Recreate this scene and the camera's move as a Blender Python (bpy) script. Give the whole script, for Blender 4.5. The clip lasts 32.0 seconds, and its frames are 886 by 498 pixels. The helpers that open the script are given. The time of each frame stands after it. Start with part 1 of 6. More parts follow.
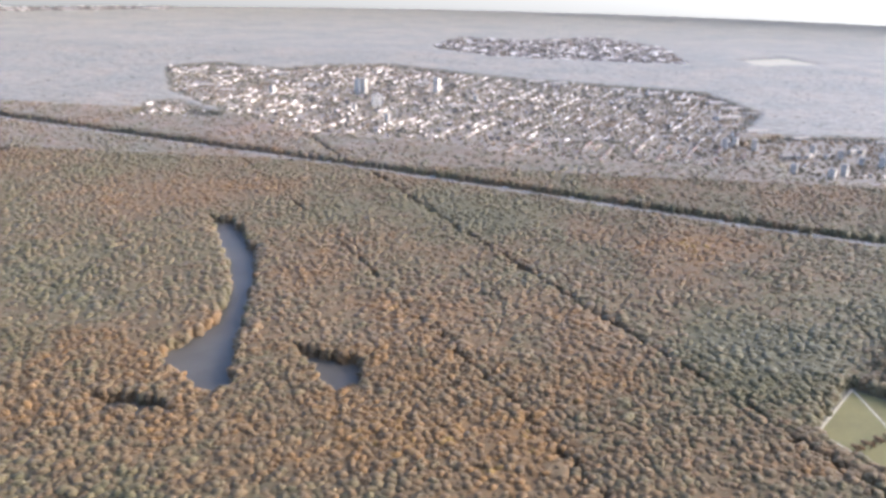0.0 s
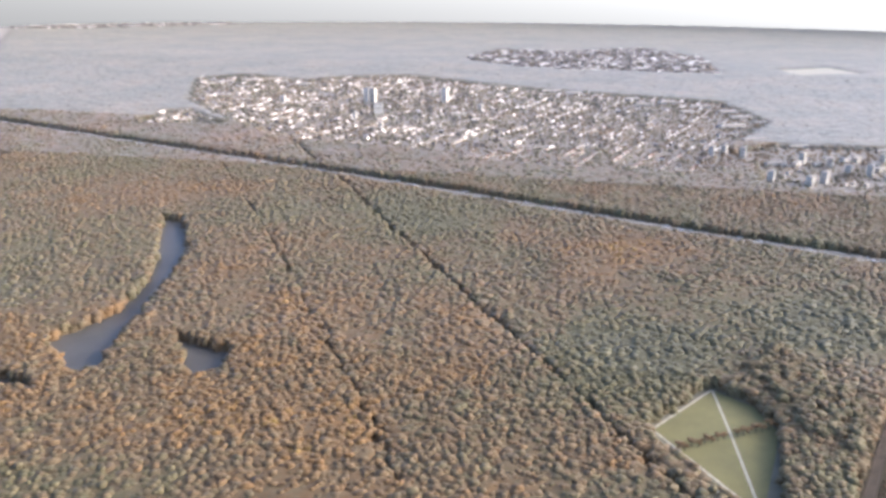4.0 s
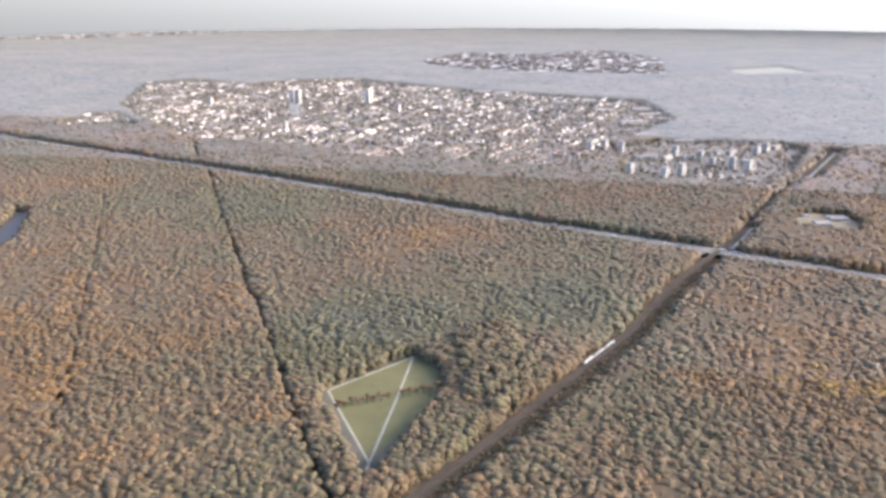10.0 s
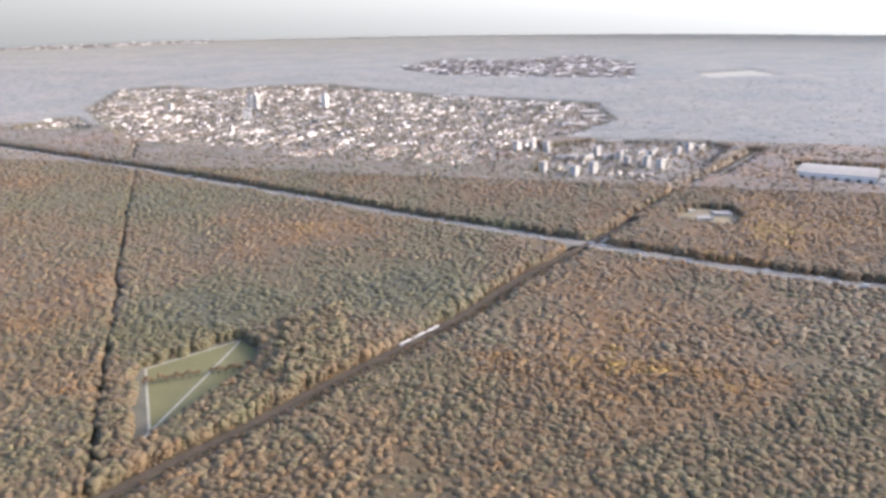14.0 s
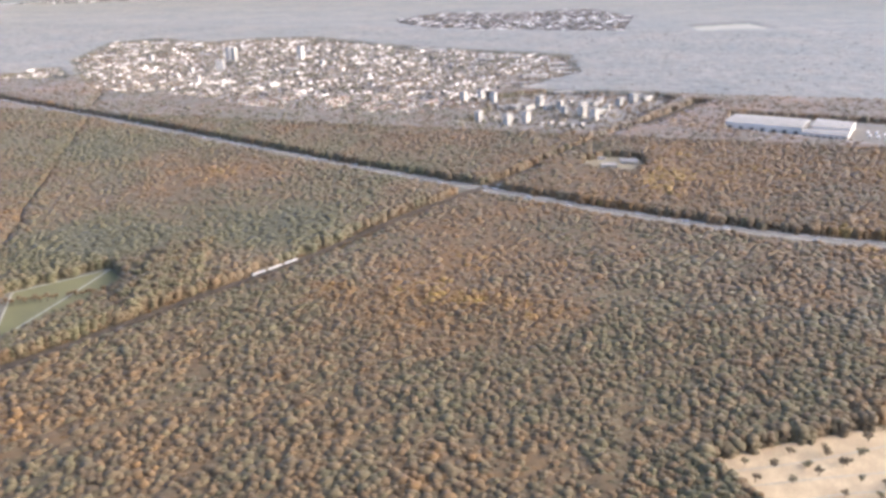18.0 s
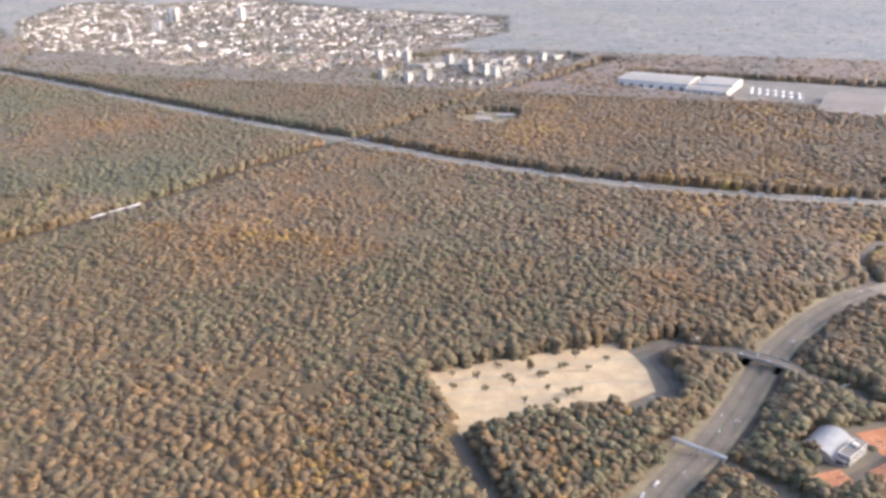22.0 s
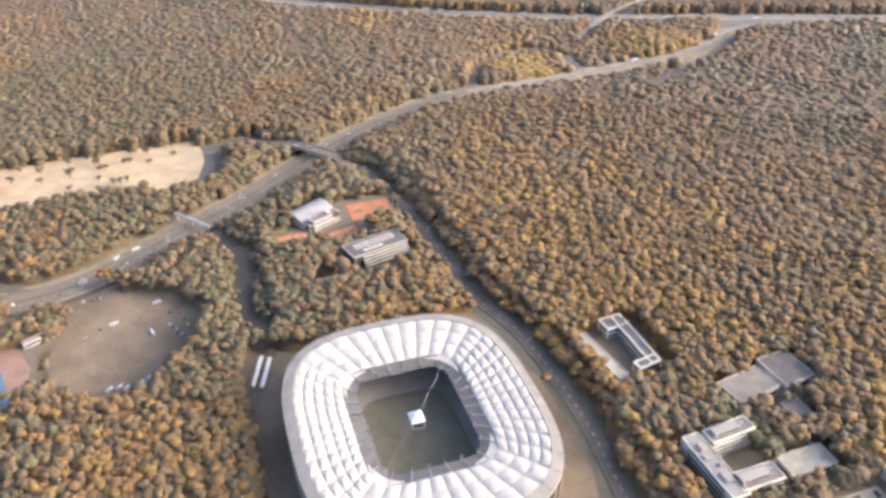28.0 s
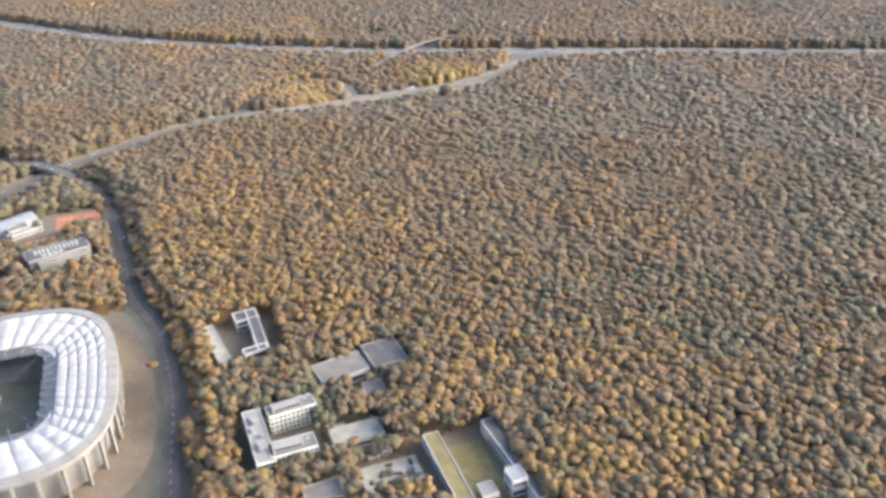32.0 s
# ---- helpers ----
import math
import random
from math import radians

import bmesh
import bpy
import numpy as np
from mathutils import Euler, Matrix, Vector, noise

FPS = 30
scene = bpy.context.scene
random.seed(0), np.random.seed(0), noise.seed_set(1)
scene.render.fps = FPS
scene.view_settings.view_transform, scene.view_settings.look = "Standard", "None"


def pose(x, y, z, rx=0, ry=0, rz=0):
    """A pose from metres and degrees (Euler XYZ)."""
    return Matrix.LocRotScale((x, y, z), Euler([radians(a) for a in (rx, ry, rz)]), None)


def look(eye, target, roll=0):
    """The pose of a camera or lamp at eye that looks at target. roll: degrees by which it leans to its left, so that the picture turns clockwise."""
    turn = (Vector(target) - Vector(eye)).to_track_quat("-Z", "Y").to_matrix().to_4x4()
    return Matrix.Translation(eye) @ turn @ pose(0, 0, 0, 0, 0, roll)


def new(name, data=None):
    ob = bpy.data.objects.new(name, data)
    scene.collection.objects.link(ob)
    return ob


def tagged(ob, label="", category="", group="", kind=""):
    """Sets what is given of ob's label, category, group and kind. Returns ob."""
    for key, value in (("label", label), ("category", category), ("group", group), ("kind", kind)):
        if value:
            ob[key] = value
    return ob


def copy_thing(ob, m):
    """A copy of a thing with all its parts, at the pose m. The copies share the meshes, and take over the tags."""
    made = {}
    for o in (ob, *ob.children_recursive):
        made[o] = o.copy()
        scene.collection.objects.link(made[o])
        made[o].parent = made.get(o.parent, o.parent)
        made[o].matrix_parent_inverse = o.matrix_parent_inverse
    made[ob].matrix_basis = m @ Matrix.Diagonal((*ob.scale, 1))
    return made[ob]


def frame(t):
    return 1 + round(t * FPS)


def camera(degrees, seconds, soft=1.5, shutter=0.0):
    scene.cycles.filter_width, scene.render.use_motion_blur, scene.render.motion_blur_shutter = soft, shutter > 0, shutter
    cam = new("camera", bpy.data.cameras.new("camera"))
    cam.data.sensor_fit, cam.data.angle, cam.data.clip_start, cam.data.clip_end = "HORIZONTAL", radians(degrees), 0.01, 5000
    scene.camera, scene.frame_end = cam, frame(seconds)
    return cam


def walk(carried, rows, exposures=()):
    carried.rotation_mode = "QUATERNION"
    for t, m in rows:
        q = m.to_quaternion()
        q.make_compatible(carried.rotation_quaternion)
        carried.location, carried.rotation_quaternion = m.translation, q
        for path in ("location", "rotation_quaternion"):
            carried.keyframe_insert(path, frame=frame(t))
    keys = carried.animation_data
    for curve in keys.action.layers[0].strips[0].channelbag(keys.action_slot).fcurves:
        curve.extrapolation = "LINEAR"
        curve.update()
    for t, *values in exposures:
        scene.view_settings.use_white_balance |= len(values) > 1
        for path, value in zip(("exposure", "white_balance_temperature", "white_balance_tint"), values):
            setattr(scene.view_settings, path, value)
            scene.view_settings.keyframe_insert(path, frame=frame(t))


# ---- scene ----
# One unit stands for about 2.6 m of the real place: camera speed and view distance are limited.
cam = camera(56.70, 32.0, 3.4)
EXPOSURES = [(0, 2.97, 6000, 8), (14, 2.9, 6000, 8), (21, 2.89, 6050, 8), (25, 2.96, 6000, 5), (29, 3.05, 6400, 9), (32, 3.05, 5850, 2)]
PATH = [
    (0, (0.00, 0.00, 258.71), (-20.53, 281.77, 157.80), 1.72),
    (0.5, (18.00, -0.00, 258.12), (-1.81, 281.98, 157.64), 2.12),
    (1, (36.00, -0.00, 257.54), (15.11, 282.09, 157.61), 2.13),
    (1.5, (54.00, -0.00, 256.94), (31.14, 282.21, 157.79), 2.45),
    (2, (72.00, -0.01, 256.35), (38.84, 281.36, 157.70), 2.00),
    (2.5, (90.01, -0.01, 255.75), (46.84, 280.46, 158.43), 0.89),
    (3, (108.01, -0.02, 255.14), (61.33, 280.02, 158.20), 0.37),
    (3.5, (126.01, -0.03, 254.53), (78.42, 279.94, 157.83), 0.56),
    (5.5, (198.04, -0.06, 252.05), (143.48, 278.50, 154.97), 0.45),
    (6, (216.05, -0.08, 251.41), (160.42, 277.67, 152.59), 0.30),
    (6.5, (234.06, -0.09, 250.77), (177.70, 275.71, 147.05), 0.15),
    (7, (252.07, -0.10, 250.12), (194.53, 275.04, 145.30), -0.13),
    (7.5, (270.09, -0.12, 249.46), (212.33, 274.91, 144.46), -0.27),
    (8, (288.10, -0.13, 248.80), (229.82, 275.12, 144.68), -0.31),
    (8.5, (306.12, -0.15, 248.13), (248.75, 276.20, 146.43), -0.10),
    (9, (324.14, -0.16, 247.45), (266.44, 277.13, 148.56), -0.02),
    (9.5, (342.16, -0.18, 246.77), (284.01, 277.89, 150.37), -0.02),
    (10, (360.18, -0.20, 246.07), (300.94, 278.46, 152.05), -0.18),
    (10.5, (378.20, -0.22, 245.37), (318.35, 278.65, 152.35), -0.31),
    (11, (396.23, -0.24, 244.66), (335.27, 278.48, 151.92), -0.30),
    (11.5, (414.26, -0.26, 243.94), (352.36, 278.57, 152.17), -0.30),
    (12, (432.29, -0.28, 243.20), (368.62, 278.37, 152.08), -0.47),
    (12.5, (450.32, -0.30, 242.46), (385.28, 278.26, 152.05), -0.43),
    (13, (468.36, -0.32, 241.71), (401.77, 277.88, 151.32), -0.76),
    (13.5, (486.40, -0.34, 240.95), (420.00, 277.77, 150.14), -0.74),
    (14, (504.44, -0.36, 240.17), (437.05, 277.41, 149.06), -0.80),
    (14.5, (522.49, -0.38, 239.39), (453.92, 277.28, 148.81), -0.66),
    (16.5, (594.70, -0.45, 236.12), (518.18, 275.30, 146.09), -0.57),
    (17, (612.76, -0.47, 235.27), (534.80, 274.32, 143.54), -0.66),
    (17.5, (630.83, -0.48, 234.40), (551.54, 270.81, 133.85), -0.86),
    (18, (648.90, -0.50, 233.52), (569.19, 268.88, 128.27), -1.04),
    (18.5, (666.98, -0.52, 232.62), (588.17, 267.31, 122.82), -0.98),
    (19, (685.06, -0.53, 231.71), (607.64, 267.49, 121.38), -0.95),
    (19.5, (703.15, -0.54, 230.78), (625.98, 267.35, 119.96), -0.91),
    (20, (721.24, -0.55, 229.84), (644.04, 267.09, 118.43), -0.95),
    (20.5, (739.33, -0.56, 228.88), (661.84, 266.68, 116.73), -0.87),
    (21, (757.43, -0.57, 227.90), (679.37, 266.00, 114.55), -0.77),
    (21.5, (775.54, -0.57, 226.90), (696.00, 265.00, 112.26), -0.89),
    (22, (793.65, -0.58, 225.88), (713.75, 264.30, 109.89), -1.10),
    (22.5, (811.77, -0.58, 224.84), (731.44, 263.93, 108.30), -1.10),
    (23, (829.90, -0.58, 223.78), (749.50, 263.84, 107.07), -1.06),
    (23.5, (848.03, -0.57, 222.71), (767.02, 263.53, 105.72), -1.04),
    (24, (866.17, -0.57, 221.61), (785.10, 263.06, 103.58), -1.15),
    (24.5, (884.31, -0.56, 220.48), (806.68, 262.46, 98.84), -0.90),
    (25, (902.46, -0.54, 219.34), (841.21, 260.27, 84.34), -0.19),
    (25.5, (920.62, -0.53, 218.17), (859.10, 256.84, 76.84), -0.37),
    (26, (938.79, -0.51, 216.98), (879.60, 253.18, 68.20), -0.24),
    (26.5, (956.96, -0.49, 215.77), (899.35, 249.91, 60.90), 0.38),
    (28.5, (1029.74, -0.35, 210.65), (977.62, 244.48, 45.31), -1.56),
    (29, (1047.96, -0.31, 209.31), (993.36, 241.58, 40.46), -3.29),
    (29.5, (1066.19, -0.26, 207.93), (1009.65, 239.30, 36.43), -3.40),
    (30, (1084.42, -0.21, 206.53), (1026.96, 240.56, 37.04), -2.03),
    (30.5, (1102.67, -0.15, 205.10), (1046.98, 244.24, 40.26), -1.26),
    (31, (1120.93, -0.08, 203.64), (1073.07, 252.93, 49.71), 0.73),
    (31.5, (1139.19, -0.01, 202.14), (1092.84, 260.50, 60.78), 2.02),
    (32, (1157.47, 0.06, 200.62), (1110.88, 257.71, 54.16), -0.27),
]
walk(cam, [(t, look(eye, target, roll)) for t, eye, target, roll in PATH], EXPOSURES)

# ---------------------------------------------------------------- light
SUN_DIR = Vector((0.90, 0.22, 0.38)).normalized()
world = bpy.data.worlds.new("sky")
scene.world = world
world.use_nodes = True
wn = world.node_tree.nodes
sky = wn.new("ShaderNodeTexSky")
sky.sky_type = "NISHITA"
sky.sun_disc = False
sky.sun_elevation = math.asin(SUN_DIR.z)
sky.sun_rotation = math.atan2(SUN_DIR.x, SUN_DIR.y)
sky.air_density, sky.dust_density, sky.ozone_density = 0.30, 1.6, 0.2
wn["Background"].inputs["Strength"].default_value = 0.15
world.node_tree.links.new(sky.outputs[0], wn["Background"].inputs["Color"])
sun_data = bpy.data.lights.new("sun", "SUN")
sun_data.energy, sun_data.angle, sun_data.color = 0.24, radians(16.0), (1.0, 0.91, 0.78)
sun = new("sun", sun_data)
sun.matrix_world = look((0, 0, 900), Vector((0, 0, 900)) - SUN_DIR)


# ---------------------------------------------------------------- materials
def shader(name, rough=0.8, metal=0.0, spec=0.3, sheen=0.0, sheen_rough=0.5, sheen_tint=(0.95, 0.93, 1.0)):
    m = bpy.data.materials.new(name)
    m.use_nodes = True
    nt = m.node_tree
    b = nt.nodes["Principled BSDF"]
    b.inputs["Roughness"].default_value = rough
    b.inputs["Metallic"].default_value = metal
    b.inputs["Specular IOR Level"].default_value = spec
    # sheen pales a surface at low viewing angles, in place of haze
    b.inputs["Sheen Weight"].default_value = sheen
    b.inputs["Sheen Roughness"].default_value = sheen_rough
    b.inputs["Sheen Tint"].default_value = (*sheen_tint, 1)
    return m, nt, b


def node(nt, kind, **values):
    n = nt.nodes.new(kind)
    for key, v in values.items():
        n.inputs[key.replace("_", " ")].default_value = v
    return n


def ramp(nt, source, stops):
    r = nt.nodes.new("ShaderNodeValToRGB")
    e = r.color_ramp.elements
    while len(e) < len(stops):
        e.new(0.5)
    for k, (at, c) in enumerate(stops):
        e[k].position, e[k].color = at, (*c, 1)
    nt.links.new(source, r.inputs["Fac"])
    return r.outputs["Color"]


def mixed(nt, fac, a, b, blend="MIX"):
    m = nt.nodes.new("ShaderNodeMix")
    m.data_type, m.blend_type = "RGBA", blend
    for sock, v in ((m.inputs[0], fac), (m.inputs[6], a), (m.inputs[7], b)):
        if isinstance(v, bpy.types.NodeSocket):
            nt.links.new(v, sock)
        else:
            sock.default_value = v if isinstance(v, float) else (*v, 1)
    return m.outputs[2]


def noise_of(nt, scale, detail=4.0, rough=0.6):
    g = nt.nodes.new("ShaderNodeNewGeometry")
    n = node(nt, "ShaderNodeTexNoise", Scale=scale, Detail=detail, Roughness=rough)
    nt.links.new(g.outputs["Position"], n.inputs["Vector"])
    return n.outputs["Fac"]


def bump(nt, b, height, strength, distance):
    n = node(nt, "ShaderNodeBump", Strength=strength, Distance=distance)
    nt.links.new(height, n.inputs["Height"])
    nt.links.new(n.outputs["Normal"], b.inputs["Normal"])


def plain(name, colour, dark=None, scale=0.4, rough=0.8, metal=0.0, spec=0.3, bumps=0.15, fine=3.0, sheen=0.0, vary=0.0):
    """A surface of one colour with stains at a large scale, grain at a small one and fine relief."""
    m, nt, b = shader(name, rough, metal, spec, sheen)
    dark = dark or tuple(c * 0.7 for c in colour)
    big = ramp(nt, noise_of(nt, scale), [(0.35, dark), (0.62, colour)])
    grain = ramp(nt, noise_of(nt, fine, 3.0), [(0.3, (0.78, 0.78, 0.78)), (0.7, (1.0, 1.0, 1.0))])
    out = mixed(nt, 1.0, big, grain, "MULTIPLY")
    if vary:
        info = nt.nodes.new("ShaderNodeObjectInfo")
        tone = ramp(nt, info.outputs["Random"], [(0.0, (1 - vary,) * 3), (1.0, (1.0, 1.0, 1.0))])
        out = mixed(nt, 1.0, out, tone, "MULTIPLY")
    nt.links.new(out, b.inputs["Base Color"])
    if bumps:
        bump(nt, b, noise_of(nt, fine, 5.0), bumps, 0.1)
    return m


def islands(name, stops, rough=0.8):
    """Joined pieces, each with a tone of its own, and fine grain."""
    m, nt, b = shader(name, rough)
    g = nt.nodes.new("ShaderNodeNewGeometry")
    col = ramp(nt, g.outputs["Random Per Island"], stops)
    grain = ramp(nt, noise_of(nt, 1.5, 3.0), [(0.3, (0.75, 0.75, 0.75)), (0.7, (1.0, 1.0, 1.0))])
    nt.links.new(mixed(nt, 1.0, col, grain, "MULTIPLY"), b.inputs["Base Color"])
    return m


AUTUMN = [(0.00, (0.112, 0.098, 0.058)), (0.20, (0.125, 0.109, 0.057)), (0.40, (0.144, 0.114, 0.061)), (0.56, (0.157, 0.111, 0.062)), (0.74, (0.180, 0.113, 0.057)), (0.88, (0.216, 0.121, 0.049)), (1.00, (0.273, 0.176, 0.054))]


def foliage(name, sheen=0.03, leaf=1.5, relief=0.4, gloss=0.1, through_leaf=0.25):
    """Autumn leaves: a tone for each tree, clumps and leaves at two scales, light that shines through, and some gloss
    and pale lavender sheen that stand in for haze.
    """
    m, nt, b = shader(name, 0.6, 0.0, gloss, sheen, 0.3, (0.97, 0.92, 1.0))
    a = nt.nodes.new("ShaderNodeAttribute")
    a.attribute_name = "tint"
    g = nt.nodes.new("ShaderNodeNewGeometry")
    add = nt.nodes.new("ShaderNodeMath")
    add.operation = "MULTIPLY_ADD"
    nt.links.new(g.outputs["Random Per Island"], add.inputs[0])
    add.inputs[1].default_value = 0.08
    nt.links.new(a.outputs["Fac"], add.inputs[2])
    col = ramp(nt, add.outputs[0], AUTUMN)
    clumps = ramp(nt, noise_of(nt, 0.45, 2.0, 0.5), [(0.3, (0.90, 0.90, 0.90)), (0.7, (1.08, 1.08, 1.07))])
    leaves = ramp(nt, noise_of(nt, leaf, 5.0, 0.75), [(0.3, (0.86, 0.86, 0.86)), (0.7, (1.09, 1.08, 1.06))])
    out = mixed(nt, 1.0, mixed(nt, 1.0, col, clumps, "MULTIPLY"), leaves, "MULTIPLY")
    nt.links.new(out, b.inputs["Base Color"])
    bump(nt, b, noise_of(nt, 0.8, 6.0, 0.7), relief, 2.2)
    lit = nt.nodes.new("ShaderNodeBsdfTranslucent")
    nt.links.new(out, lit.inputs["Color"])
    both = nt.nodes.new("ShaderNodeMixShader")
    both.inputs[0].default_value = through_leaf
    nt.links.new(b.outputs[0], both.inputs[1])
    nt.links.new(lit.outputs[0], both.inputs[2])
    nt.links.new(both.outputs[0], nt.nodes["Material Output"].inputs["Surface"])
    return m


def canopy_sheet(name):
    # gloss and tinted sheen brighten the far canopy as a stand-in for haze
    m, nt, b = shader(name, 0.6, 0.0, 0.25, 0.08, 0.5, (1.0, 0.92, 0.86))
    g = nt.nodes.new("ShaderNodeNewGeometry")
    v = node(nt, "ShaderNodeTexVoronoi", Scale=0.16)
    nt.links.new(g.outputs["Position"], v.inputs["Vector"])
    region = noise_of(nt, 0.006, 5.0, 0.65)
    sep = nt.nodes.new("ShaderNodeSeparateColor")
    nt.links.new(v.outputs["Color"], sep.inputs[0])
    k = nt.nodes.new("ShaderNodeMath")
    k.operation = "MULTIPLY_ADD"
    nt.links.new(sep.outputs[0], k.inputs[0])
    k.inputs[1].default_value = 0.3
    nt.links.new(region, k.inputs[2])
    col = ramp(nt, k.outputs[0], [(0.35, (0.080, 0.078, 0.062)), (0.55, (0.115, 0.102, 0.076)), (0.75, (0.146, 0.122, 0.088)), (0.95, (0.190, 0.146, 0.098))])
    nt.links.new(col, b.inputs["Base Color"])
    bump(nt, b, v.outputs["Distance"], 0.4, 2.0)
    return m


